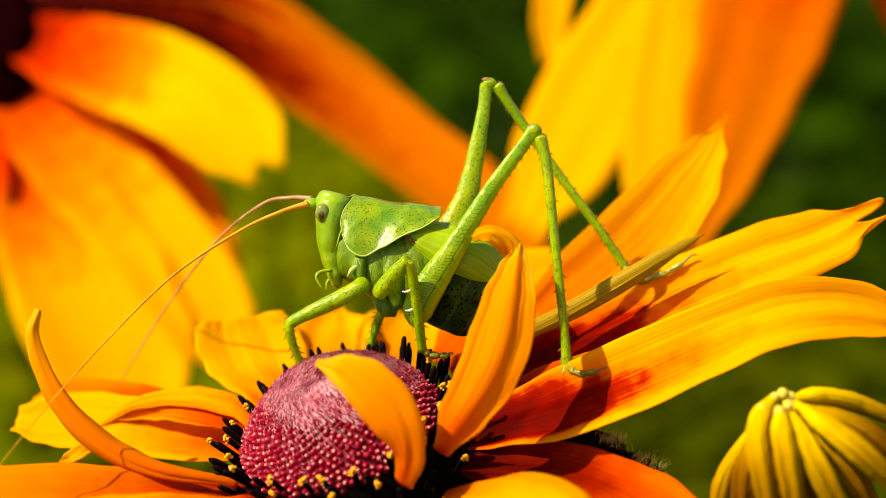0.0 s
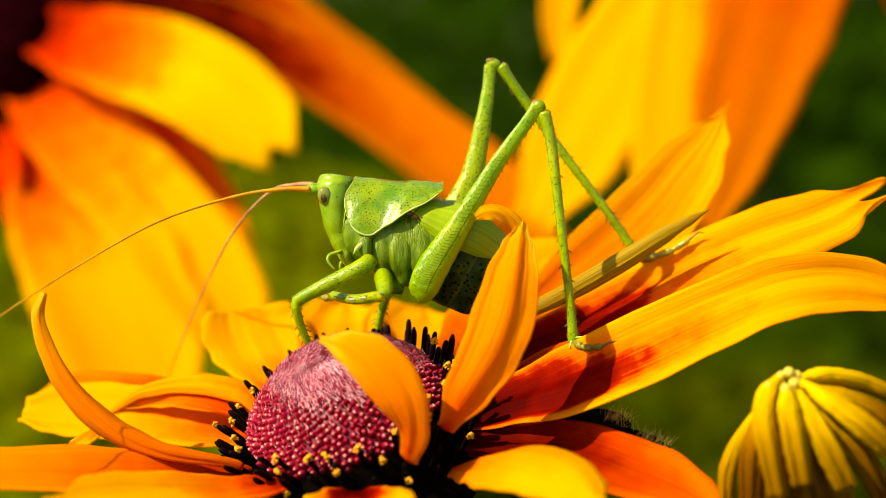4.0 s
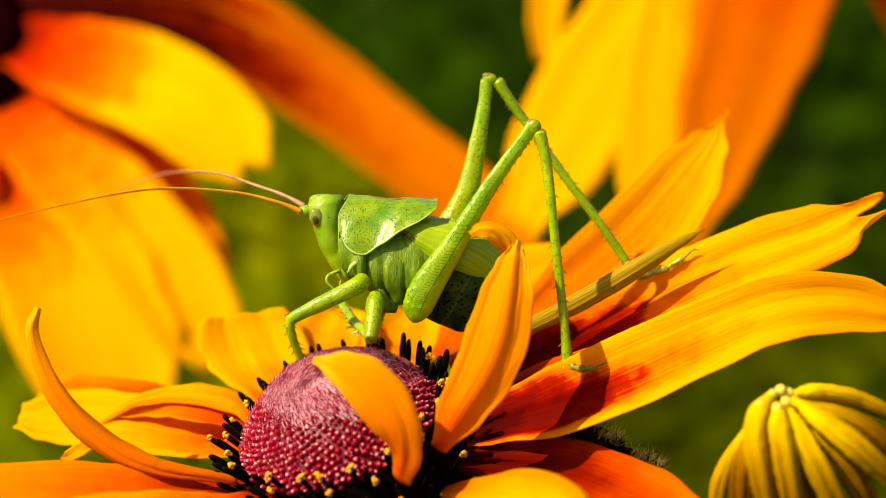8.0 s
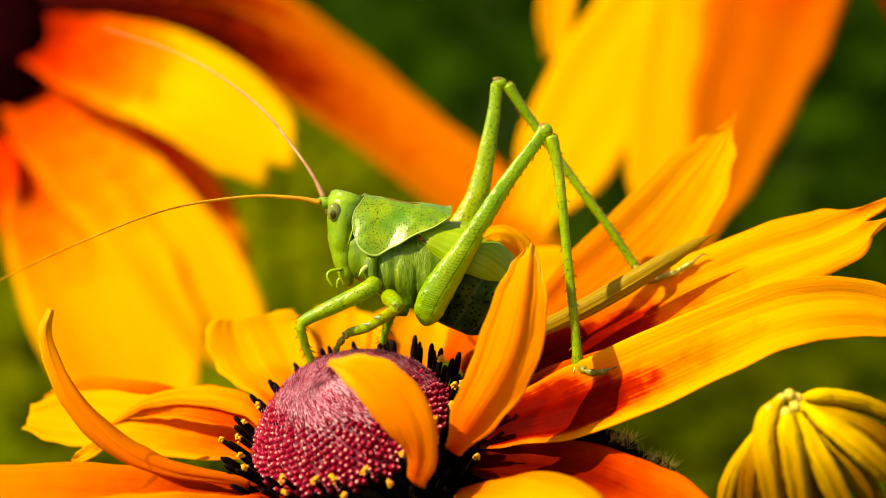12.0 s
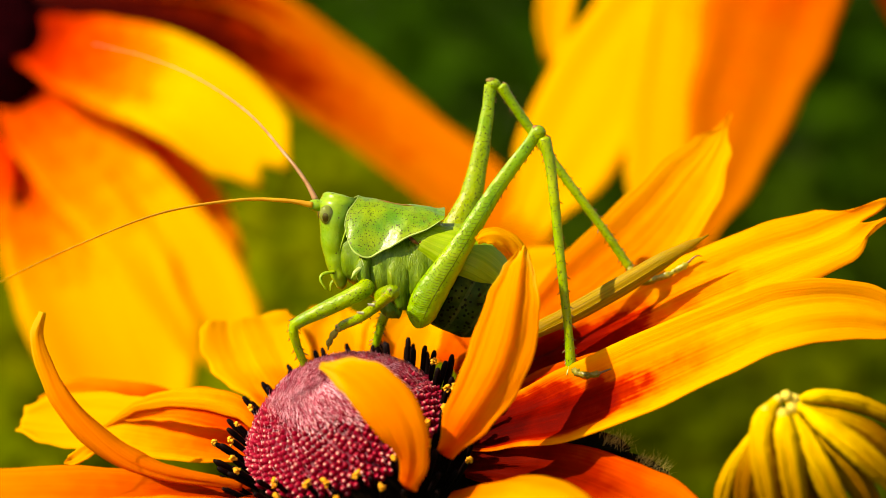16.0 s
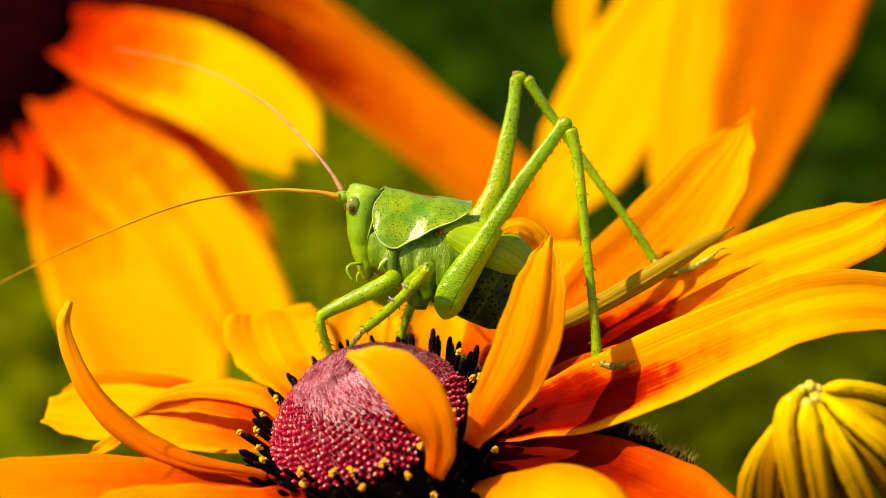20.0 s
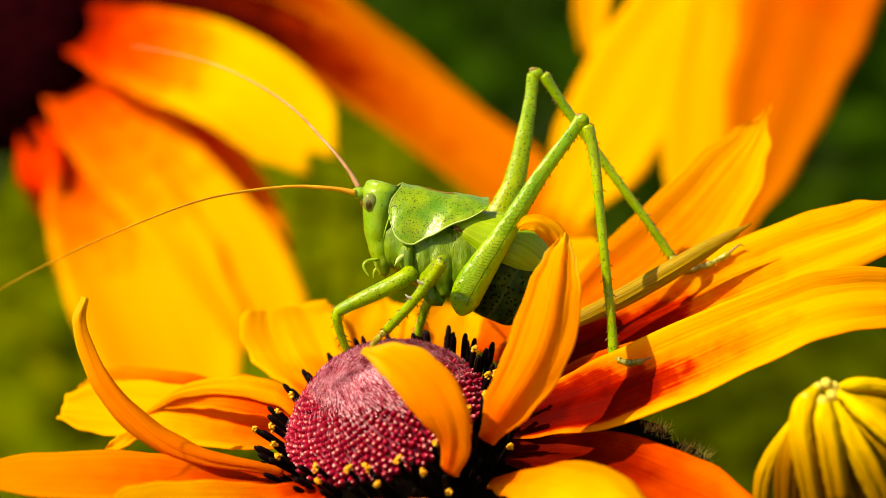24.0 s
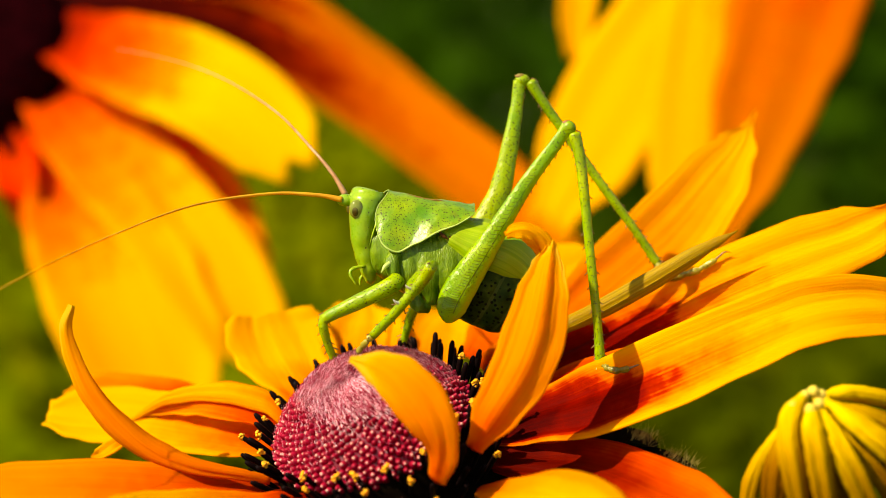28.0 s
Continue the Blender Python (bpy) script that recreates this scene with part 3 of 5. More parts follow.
def cone_mesh(r, h, segs=7, rings=((1.0, 0.0), (0.92, 0.35), (0.66, 0.72), (0.3, 0.95))):
    verts, faces = [], []
    for k, z in rings:
        for j in range(segs):
            a = 2 * math.pi * j / segs
            verts.append((r * k * math.cos(a), r * k * math.sin(a), h * z))
    verts.append((0, 0, h))
    for i in range(len(rings) - 1):
        for j in range(segs):
            k = (j + 1) % segs
            faces.append((i * segs + j, i * segs + k, (i + 1) * segs + k, (i + 1) * segs + j))
    m = (len(rings) - 1) * segs
    for j in range(segs):
        faces.append((m + j, m + (j + 1) % segs, len(verts) - 1))
    faces.append(tuple(range(segs))[::-1])
    uvs = [(z, 0.5) for k, z in rings for j in range(segs)] + [(1.0, 0.5)]
    return mesh_from("bump", verts, faces, uvs)


def stand(p, nrm, spin=0.0):
    return Matrix.Translation(p) @ Vector(nrm).to_track_quat("Z", "Y").to_matrix().to_4x4() @ Matrix.Rotation(spin, 4, "Z")


def place(name, me, m, parent, label=""):
    ob = new(name, me)
    ob.parent = parent
    ob.matrix_basis = Matrix.Translation(-ORG[parent]) @ m
    ORG[ob] = m.translation.copy()
    if label:
        tagged(ob, label)
    return ob


FLOWER_BASE = (CENTRE.x + 0.02, CENTRE.y + 0.05, 0.0)
flower = thing("coneflower", FLOWER_BASE, "orange and yellow coneflower in bloom with a purple domed centre", "flower")


def disc():
    rings, segs = 30, 60
    verts, faces, idx = [], [], []
    for i in range(rings):
        for j in range(segs):
            p, n = on_disc(2 * math.pi * j / segs, 0.02 + i / (rings - 1) * 1.13)
            verts.append(p)
    low = [v - AXIS * 0.002 for v in verts[-segs:]]
    verts += low
    for i in range(rings):
        for j in range(segs):
            k = (j + 1) % segs
            faces.append((i * segs + j, (i + 1) * segs + j, (i + 1) * segs + k, i * segs + k))
            # below the ripe line the shade between florets is painted black
            idx.append(0 if 0.02 + i / (rings - 1) * 1.13 < RIPE - 0.03 else 1)
    faces.append(tuple(range(segs)))
    faces.append(tuple(rings * segs + j for j in range(segs))[::-1])
    idx += [0, 1]
    return part("disc", mesh_from("disc", verts, faces, None, idx), (M_DISC, M_DEEP_SHADE), flower, "domed purple flower centre")


disc_ob = disc()


def receptacle():
    """The cup under the dome, on which the petals stand; its shade is painted nearly black."""
    segs, verts, faces = 36, [], []
    rows = ((7.6, -0.6), (8.8, -2.0), (8.9, -3.0), (7.6, -4.6), (4.5, -6.4), (1.8, -8.5))
    for r, z in rows:
        for j in range(segs):
            a = 2 * math.pi * j / segs
            verts.append(CENTRE + DISC_M @ Vector((r * math.cos(a), r * math.sin(a), z)) * 0.001)
    for i in range(len(rows) - 1):
        for j in range(segs):
            k = (j + 1) % segs
            faces.append((i * segs + j, (i + 1) * segs + j, (i + 1) * segs + k, i * segs + k))
    part("receptacle", mesh_from("receptacle", verts, faces), M_DEEP_SHADE, flower, "cup under the dome, its shade painted nearly black")


receptacle()


def florets():
    """Closed buds in a spiral over the dome, plump at the rim and small towards the apex."""
    bud = cone_mesh(0.00038, 0.00064, 8, ((1.0, 0.0), (0.92, 0.22), (0.66, 0.46), (0.40, 0.70), (0.26, 0.88)))
    bud.materials.append(M_BUDLET)
    shape = [(v.co.copy(), 1.0 if v.co.z > 0.00063 else v.co.z / 0.00064) for v in bud.vertices]
    rnd = random.Random(11)
    near, rest_v, rest_f, rest_uv = 0, [], [], []
    N = 1000
    cap = 1 - math.cos((RIPE + 0.04) * math.pi / 2)
    for k in range(N, 40, -1):
        phi = math.acos(1 - cap * k / N) / (math.pi / 2)
        th = k * 2.399963 + rnd.uniform(-0.02, 0.02)
        p, nrm = on_disc(th, phi + rnd.uniform(-0.006, 0.006))
        seen = nrm.dot(Vector((-0.10, -0.97, 0.2)))
        s = 0.76 + 0.26 * phi / RIPE + rnd.uniform(-0.10, 0.10)
        lean = (nrm + AXIS * 0.30 * phi + Vector((rnd.uniform(-0.08, 0.08), rnd.uniform(-0.08, 0.08), rnd.uniform(-0.08, 0.08)))).normalized()
        m = stand(p - nrm * 0.00022, lean, rnd.uniform(0, 6)) @ Matrix.Diagonal((s, s, s * rnd.uniform(0.85, 1.15), 1))
        if seen > 0.35 and near < 300 and phi > 0.26:
            place("floret_bud", bud, m, disc_ob)
            near += 1
        else:
            o = len(rest_v)
            rest_v += [m @ c for c, h in shape]
            rest_uv += [(h, 0.5) for c, h in shape]
            rest_f += [tuple(i + o for i in q.vertices) for q in bud.polygons]
    part("bud_cover", mesh_from("floret_buds", rest_v, rest_f, rest_uv), M_BUDLET, disc_ob, "small pointed purple floret buds", kind="stuff")


def fuzz():
    """Fine glossy hairs that lie swirled round the apex, and a thin down over the far crest."""
    rnd = random.Random(21)
    verts, faces = [], []
    for k in range(37200):
        th = rnd.uniform(0, 2 * math.pi)
        far = 0.5 + 0.5 * math.cos(th - 0.9)
        reach = 0.30 + 0.28 * far ** 2 + 0.05 * noise.noise(Vector((math.cos(th) * 4, math.sin(th) * 4, 5)))
        phi = rnd.random() ** 0.55 * reach * 1.45
        if k > 36000:
            phi = rnd.uniform(0.3, 1.0) * RIPE
        elif rnd.random() < max(0.0, phi / reach - 0.55) * 1.35:
            continue
        p, nrm = on_disc(th, phi)
        p = p + nrm * 0.0003 * min(1.0, phi * 4)
        inward = CENTRE + AXIS * DISC_H * 0.001 - p
        inward = inward - nrm * inward.dot(nrm)
        if inward.length < 1e-6:
            continue
        inward.normalize()
        swirl = nrm.cross(inward)
        d = (nrm * rnd.uniform(0.1, 0.45) + inward * 0.8 + swirl * 0.35 + Vector((rnd.uniform(-0.3, 0.3), rnd.uniform(-0.3, 0.3), rnd.uniform(-0.3, 0.3)))).normalized()
        L = rnd.uniform(0.28, 0.62) * 0.001
        w = d.cross(nrm).normalized() * 0.000021
        o = len(verts)
        verts += [p - w, p + w, p + d * L * 0.6 + w * 0.7 + nrm * 0.00003, p + d * L]
        faces += [(o, o + 1, o + 2), (o, o + 2, o + 3)]
    part("fuzz", mesh_from("fuzz", verts, faces), M_FUZZ, disc_ob, "fine glossy crimson hairs with a painted pinkish sheen", kind="stuff")


def open_florets():
    """The rows of open dark florets round the rim, many of the inner ones tipped with pollen."""
    tube_me = cone_mesh(0.00022, 0.0026, 9, ((0.70, 0.0), (0.85, 0.4), (1.0, 0.75), (0.9, 0.9), (0.55, 0.98)))
    tube_me.materials.append(M_TUBE)
    rnd = random.Random(4)
    pol = []
    for s in range(4):
        vs, fs = [], []
        for _ in range(16):
            c = Vector((rnd.gauss(0, 0.09), rnd.gauss(0, 0.09), rnd.uniform(-0.12, 0.26))) * 0.001
            r = rnd.uniform(0.09, 0.17) * 0.001
            o = len(vs)
            vs += [c + Vector(d) * r for d in ((1, 0, 0), (-1, 0, 0), (0, 1, 0), (0, -1, 0), (0, 0, 1), (0, 0, -1))]
            fs += [tuple(o + i for i in f) for f in ((0, 2, 4), (2, 1, 4), (1, 3, 4), (3, 0, 4), (2, 0, 5), (1, 2, 5), (3, 1, 5), (0, 3, 5))]
        me = mesh_from("pollen", vs, fs)
        me.materials.append(M_POLLEN)
        pol.append(me)
    rows = ((RIPE + 0.02, 24, 0.75, 0.85), (RIPE + 0.09, 23, 1.15, 0.30), (RIPE + 0.17, 25, 1.40, 0.22), (RIPE + 0.26, 27, 1.40, 0.18), (RIPE + 0.35, 30, 1.2, 0.12))
    for row, (phi, count, size, ripe) in enumerate(rows):
        for k in range(count):
            th = 2 * math.pi * (k + 0.5 * (row % 2) + rnd.uniform(-0.2, 0.2)) / count
            p, nrm = on_disc(th, phi + rnd.uniform(-0.02, 0.02))
            d = (nrm * 0.95 + AXIS * rnd.uniform(1.0, 1.5) + Vector((rnd.uniform(-0.12, 0.12), rnd.uniform(-0.12, 0.12), 0))).normalized()
            s = rnd.uniform(0.85, 1.15) * size
            m = stand(p - d * 0.0003, d, rnd.uniform(0, 6)) @ Matrix.Diagonal((1, 1, s, 1))
            fl = place("open_floret", tube_me, m, flower)
            if rnd.random() < ripe * (1.0 if nrm.y < 0.3 else 0.1):
                po = new("pollen", pol[rnd.randrange(4)])
                po.parent = fl
                po.matrix_basis = Matrix.Translation((0, 0, 0.0025)) @ Matrix.Diagonal((1.1, 1.1, 1.1 / s, 1))


florets()
fuzz()
open_florets()

P_SET = (M_PETAL, M_UNDER)
P_GOLD = (M_PETAL_GOLD, M_UNDER)
P_BACK = (M_UNDER, M_PETAL_GOLD)
P_RED = (M_PETAL_RED, M_UNDER)
P_AMBER = (M_PETAL_AMBER, M_UNDER)
P_BRIGHT = (M_PETAL_BRIGHT, M_UNDER)
P_SUNSPOT = (M_PETAL_SUNSPOT, M_PETAL_DARK)
P_FLAME = (M_PETAL_FLAME, M_UNDER)
P_REAR = (M_PETAL_REAR, M_UNDER)
P_LIT = (M_PETAL_LIT, M_UNDER)
P_ORANGE = (M_PETAL_ORANGE, M_UNDER)


def add_petal(owner, mats, points, width, face, label="", **kw):
    return part("petal", petal(points, width, face, **kw), mats, owner, label)


# petals that reach out behind and beside the dome, towards the tall rear
add_petal(flower, P_SET, [(0.65, 3.10, -12.33), (6.62, 3.10, -9.32), (12.78, 3.10, -6.52), (18.51, 3.30, -3.83), (23.87, 3.90, -1.82), (28.06, 4.60, -0.43), (31.33, 5.30, 1.27)], 7.2, (-0.25, -0.50, 0.82), cup=0.06, ridge=0.75, folds=2.6, nv=44, nu=64, notch=0.08, lobes=2.0, wave=0.3, seed=2, profile=(0.33, 0.67, 0.92, 1.0, 0.97, 0.84, 0.40))
add_petal(flower, P_SET, [(0.26, -1.40, -13.81), (4.37, -3.20, -11.98), (8.54, -4.60, -10.25), (13.27, -5.40, -7.92), (17.86, -5.70, -5.62), (21.73, -5.50, -3.98), (24.89, -5.00, -3.31), (28.98, -4.10, -3.54), (34.33, -3.40, -5.10)], 6.6, (-0.20, -0.47, 0.86), face_tip=(0.35, -0.62, 0.70), cup=0.10, ridge=0.45, folds=2.2, nv=40, nu=70, wave=0.35, seed=3, profile=(0.35, 0.74, 1.0, 0.98, 0.90, 0.84, 0.78, 0.70, 0.30))
add_petal(flower, P_GOLD, [(0.68, 7.40, -11.48), (6.32, 11.00, -9.39), (11.45, 13.50, -6.01), (15.74, 15.50, -2.66), (18.91, 17.00, 0.95), (20.75, 17.80, 3.50), (22.01, 18.50, 5.81)], 6.7, (-0.16, -0.88, 0.42), cup=0.0, vee=0.22, ridge=0.2, folds=2.2, nv=40, nu=56, wave=0.06, notch=0.05, lobes=2.0, seed=4, profile=(0.3, 0.64, 0.95, 1.02, 0.86, 0.50, 0.07))
add_petal(flower, P_GOLD, [(-0.17, 9.56, -11.25), (4.28, 15.21, -9.26), (7.95, 17.79, -7.18), (11.17, 19.09, -6.12)], 8.0, (-0.20, -0.41, 0.82), seed=5)
add_petal(flower, P_RED, [(-0.58, 2.31, -15.55), (4.75, 0.48, -12.53), (10.34, -0.88, -9.73), (15.89, -1.30, -7.29)], 5.5, (-0.20, -0.47, 0.86), cup=0.1, seed=33)
# the upright petal with a hooked neighbour
add_petal(flower, P_BACK, [(-0.20, -10.60, -11.49), (1.31, -10.90, -8.66), (2.89, -10.40, -6.05), (3.89, -9.30, -3.71), (4.49, -7.80, -1.38), (4.92, -6.00, 0.19), (5.24, -4.40, 1.29)], 4.35, (-0.02, -0.89, 0.35), cup=-0.18, ridge=0.42, folds=1.8, nv=36, nu=56, wave=0.2, profile=(0.30, 0.78, 0.97, 1.0, 0.84, 0.56, 0.20), notch=0.03, seed=6)
add_petal(flower, P_LIT, [(5.29, -3.20, -3.91), (5.27, -3.30, -1.43), (5.01, -3.40, 0.30), (4.41, -3.50, 1.46), (3.55, -3.60, 2.09), (2.69, -3.70, 2.11), (2.07, -3.80, 1.78)], 1.45, (-0.10, -0.75, 0.65), cup=-0.3, ridge=0.12, seed=7, nu=50, profile=(0.7, 1.0, 1.1, 1.1, 1.0, 0.8, 0.4), notch=0.02)
# the petal that curls up over the dome
add_petal(flower, P_BACK, [(-2.76, -12.60, -13.03), (-2.51, -13.80, -10.68), (-2.87, -14.20, -8.69), (-3.75, -13.90, -7.01), (-5.05, -13.20, -5.69), (-6.64, -12.20, -5.04), (-8.41, -11.00, -4.95)], 3.6, (-0.25, -0.79, 0.56), cup=-0.16, ridge=0.16, notch=0.0, wave=0.12, nu=50, profile=(0.42, 0.68, 0.90, 1.0, 0.94, 0.68, 0.16), seed=8)
# narrow rolled petal that stands up
add_petal(flower, (M_PETAL_CURL, M_PETAL_CURL), [(-14.26, -6.80, -15.19), (-16.48, -7.20, -14.62), (-19.54, -7.50, -13.97), (-22.26, -7.30, -12.93), (-24.61, -6.80, -11.17), (-26.41, -6.00, -9.18), (-27.69, -4.90, -7.07), (-28.35, -4.20, -5.03), (-28.01, -3.90, -3.32)], 3.4, (-0.55, 0.81, 0.16), roll=1.9, ridge=0.1, notch=0.0, wave=0.2, profile=(0.34, 0.44, 0.64, 0.94, 1.0, 0.84, 0.64, 0.46, 0.20), seed=9, nu=64)
add_petal(flower, P_RED, [(-0.55, -3.60, -14.63), (3.14, -5.00, -14.50), (7.46, -5.80, -14.20), (11.60, -6.80, -13.96)], 4.2, (-0.10, -0.39, 0.92), seed=20)
# petals that lie out flat on the far and near sides
add_petal(flower, P_ORANGE, [(-12.61, -0.55, -14.63), (-16.19, 2.79, -13.61), (-20.41, 4.88, -13.51), (-25.37, 6.59, -14.89)], 3.6, (0.42, -0.68, 0.58), cup=0.25, ridge=0.3, seed=10, profile=(0.4, 0.8, 1.0, 0.95, 0.7, 0.35, 0.08), notch=0.0)
add_petal(flower, P_LIT, [(-12.90, -0.26, -13.44), (-15.05, 2.18, -11.92), (-19.02, 4.28, -11.78), (-23.01, 5.55, -12.89), (-25.97, 6.01, -15.15)], 1.9, (-0.20, -0.40, 0.87), cup=-0.5, ridge=0.1, wave=0.1, seed=28, profile=(0.6, 0.9, 1.0, 0.9, 0.7, 0.4, 0.1), notch=0.0)
add_petal(flower, P_LIT, [(-13.72, 0.30, -15.28), (-21.97, 4.50, -15.19), (-27.68, 7.00, -15.34), (-32.55, 8.00, -15.45)], 5.4, (0.00, -0.57, 0.81), cup=0.1, notch=0.0, wave=0.2, seed=27, profile=(0.4, 0.8, 1.0, 1.0, 1.0, 0.88, 0.45))
add_petal(flower, P_ORANGE, [(-14.59, 5.50, -15.32), (-23.23, 9.70, -14.85), (-28.68, 11.80, -15.00), (-32.13, 12.60, -15.69)], 3.6, (0.30, -0.61, 0.67), cup=0.1, notch=0.0, seed=29, profile=(0.4, 0.8, 1.0, 1.0, 1.0, 0.9, 0.4))
add_petal(flower, P_LIT, [(-24.73, 2.49, -14.82), (-26.22, 1.31, -15.41), (-26.98, 0.78, -15.88), (-27.93, 0.51, -16.13)], 1.3, (-0.10, -0.58, 0.76), cup=0.2, notch=0.02, seed=30, nu=16, nv=8)
add_petal(flower, P_ORANGE, [(-12.78, -5.00, -16.30), (-18.30, -8.50, -15.37), (-25.20, -11.00, -14.32), (-35.05, -14.00, -12.99)], 5.6, (-0.10, -0.28, 0.95), cup=0.1, ridge=0.2, seed=12, profile=(0.3, 0.65, 0.95, 1.0, 1.0, 0.92, 0.5))
add_petal(flower, P_FLAME, [(-10.97, -9.00, -15.72), (-14.44, -13.00, -15.23), (-19.35, -17.70, -13.66), (-24.73, -21.50, -12.36)], 6.2, (-0.10, -0.22, 0.98), seed=13)
add_petal(flower, P_LIT, [(-11.49, 3.00, -13.52), (-12.91, 8.00, -12.97), (-14.38, 11.50, -11.82), (-15.49, 13.50, -10.36), (-15.90, 14.50, -9.13)], 8.0, (0.20, -0.76, 0.60), cup=0.05, ridge=0.30, folds=2.4, nv=32, wave=0.15, notch=0.01, seed=24, profile=(0.35, 0.6, 0.85, 1.0, 1.02, 0.98, 0.82))
add_petal(flower, P_GOLD, [(-7.76, 5.02, -12.94), (-8.50, 11.48, -11.84), (-8.71, 15.85, -10.84), (-8.41, 19.23, -9.69)], 7.0, (0.00, -0.70, 0.69), seed=15)
add_petal(flower, P_GOLD, [(-4.41, 6.07, -12.84), (-3.70, 12.43, -12.14), (-2.89, 16.81, -11.12), (-2.02, 20.02, -10.63)], 7.5, (0.00, -0.70, 0.69), seed=16)
add_petal(flower, P_GOLD, [(0.34, -9.50, -14.50), (2.57, -13.00, -12.68), (5.02, -17.00, -11.01), (7.32, -21.00, -10.85), (9.51, -25.00, -11.84)], 5.6, (-0.10, -0.28, 0.95), cup=-0.22, ridge=0.2, seed=17)
add_petal(flower, P_RED, [(0.36, -4.50, -14.22), (4.28, -6.50, -14.07), (8.09, -8.50, -13.90), (11.77, -11.00, -14.50), (15.32, -13.50, -15.17), (18.41, -16.00, -16.54)], 6.6, (-0.05, -0.28, 0.95), cup=0.1, seed=18)
add_petal(flower, P_SET, [(-6.16, -12.99, -14.92), (-5.94, -17.95, -14.14), (-4.98, -24.08, -13.92), (-4.49, -28.30, -14.31)], 7.0, (0.00, -0.39, 0.92), seed=19)


def sepals(owner, centre, axis, count, length, seed):
    rnd = random.Random(seed)
    b = basis(axis)
    for k in range(count):
        a = 2 * math.pi * (k + rnd.uniform(-0.2, 0.2)) / count
        d = b @ Vector((math.cos(a), math.sin(a), 0))
        c = (Vector(centre) - HEAD) * 1000
        ax = Vector(axis)
        L = length * rnd.uniform(0.8, 1.15)
        pts = [c - ax * 3.4 + d * 4, c - ax * 3.2 + d * (5 + L * 0.4), c - ax * 3.6 + d * (5 + L * 0.75), c - ax * 5.0 + d * (5 + L)]
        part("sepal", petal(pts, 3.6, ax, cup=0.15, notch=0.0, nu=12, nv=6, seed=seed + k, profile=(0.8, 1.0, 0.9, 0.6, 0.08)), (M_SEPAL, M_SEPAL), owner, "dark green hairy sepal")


sepals(flower, CENTRE, AXIS, 11, 4.0, 31)


def hairy_sepal(points, width, seed):
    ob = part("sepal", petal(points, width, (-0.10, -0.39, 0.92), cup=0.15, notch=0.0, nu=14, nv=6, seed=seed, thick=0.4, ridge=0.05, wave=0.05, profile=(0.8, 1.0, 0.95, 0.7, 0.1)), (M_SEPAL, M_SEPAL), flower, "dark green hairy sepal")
    rnd = random.Random(seed)
    path = spline(points, 40)
    verts, faces = [], []
    for _ in range(110):
        k = rnd.randrange(24, 39)
        p = at(path[k] + Vector((rnd.uniform(-0.4, 0.4), rnd.uniform(-0.8, 0.8), rnd.uniform(-0.2, 0.5))))
        d = Vector((rnd.uniform(-0.2, 0.9), rnd.uniform(-0.4, 0.4), rnd.uniform(0.2, 1.0))).normalized()
        L = rnd.uniform(0.4, 1.1) * 0.001
        w = d.cross(Vector((0, 1, 0))).normalized() * 0.000011
        o = len(verts)
        verts += [p - w, p + w, p + d * L]
        faces.append((o, o + 1, o + 2))
    part("hairs", mesh_from("hairs", verts, faces), M_HAIR, ob, "fine golden hairs", kind="stuff")


hairy_sepal([(7.31, -4.60, -13.09), (9.46, -5.00, -12.61), (11.21, -5.40, -12.47), (12.72, -5.80, -12.75)], 1.9, 71)
hairy_sepal([(9.49, -4.80, -13.57), (11.61, -5.60, -13.49), (13.51, -6.40, -13.61), (15.26, -7.40, -13.91)], 1.3, 72)


def stem(owner, top, base, r=1.7):
    t = (Vector(top) - HEAD) * 1000
    b = (Vector(base) - HEAD) * 1000
    m1 = t.lerp(b, 0.15) + Vector((0, 0, -12))
    m2 = t.lerp(b, 0.55)
    part("stem", tube([t, m1, m2, b], [r, r, r * 1.1, r * 1.5], 30, 10, wobble=0.08), M_STEM, owner, "hairy green stem")


stem(flower, CENTRE - AXIS * 0.005, FLOWER_BASE)

# ---- the two coneflowers behind ----
def rear_flower(label, centre, axis, petals, base, broad=9.0):
    fl = thing("coneflower", base, label, "flower", "coneflowers behind")
    c = (Vector(at(centre)) - HEAD) * 1000
    ax = Vector(axis).normalized()
    rings = 16
    verts, faces, segs = [], [], 28
    b = basis(ax)
    for i in range(rings):
        a = i / (rings - 1) * math.pi / 2
        for j in range(segs):
            th = 2 * math.pi * j / segs
            r = broad * math.sin(a + 0.03)
            verts.append(at(c + b @ Vector((r * math.cos(th), r * math.sin(th), 0.7 * broad * math.cos(a)))) + ax * 0.0006 * noise.noise(Vector((i * 1.7, j * 1.9, 0))))
    for i in range(rings - 1):
        for j in range(segs):
            k = (j + 1) % segs
            faces.append((i * segs + j, (i + 1) * segs + j, (i + 1) * segs + k, i * segs + k))
    faces.append(tuple(range(segs)))
    faces.append(tuple((rings - 1) * segs + j for j in range(segs))[::-1])
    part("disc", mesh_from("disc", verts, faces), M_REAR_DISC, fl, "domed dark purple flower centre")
    for mats, pts, w, face, kw in petals:
        add_petal(fl, mats, pts, w, face, nu=26, nv=12, **kw)
    stem(fl, at(c - ax * 3), base)
    return fl


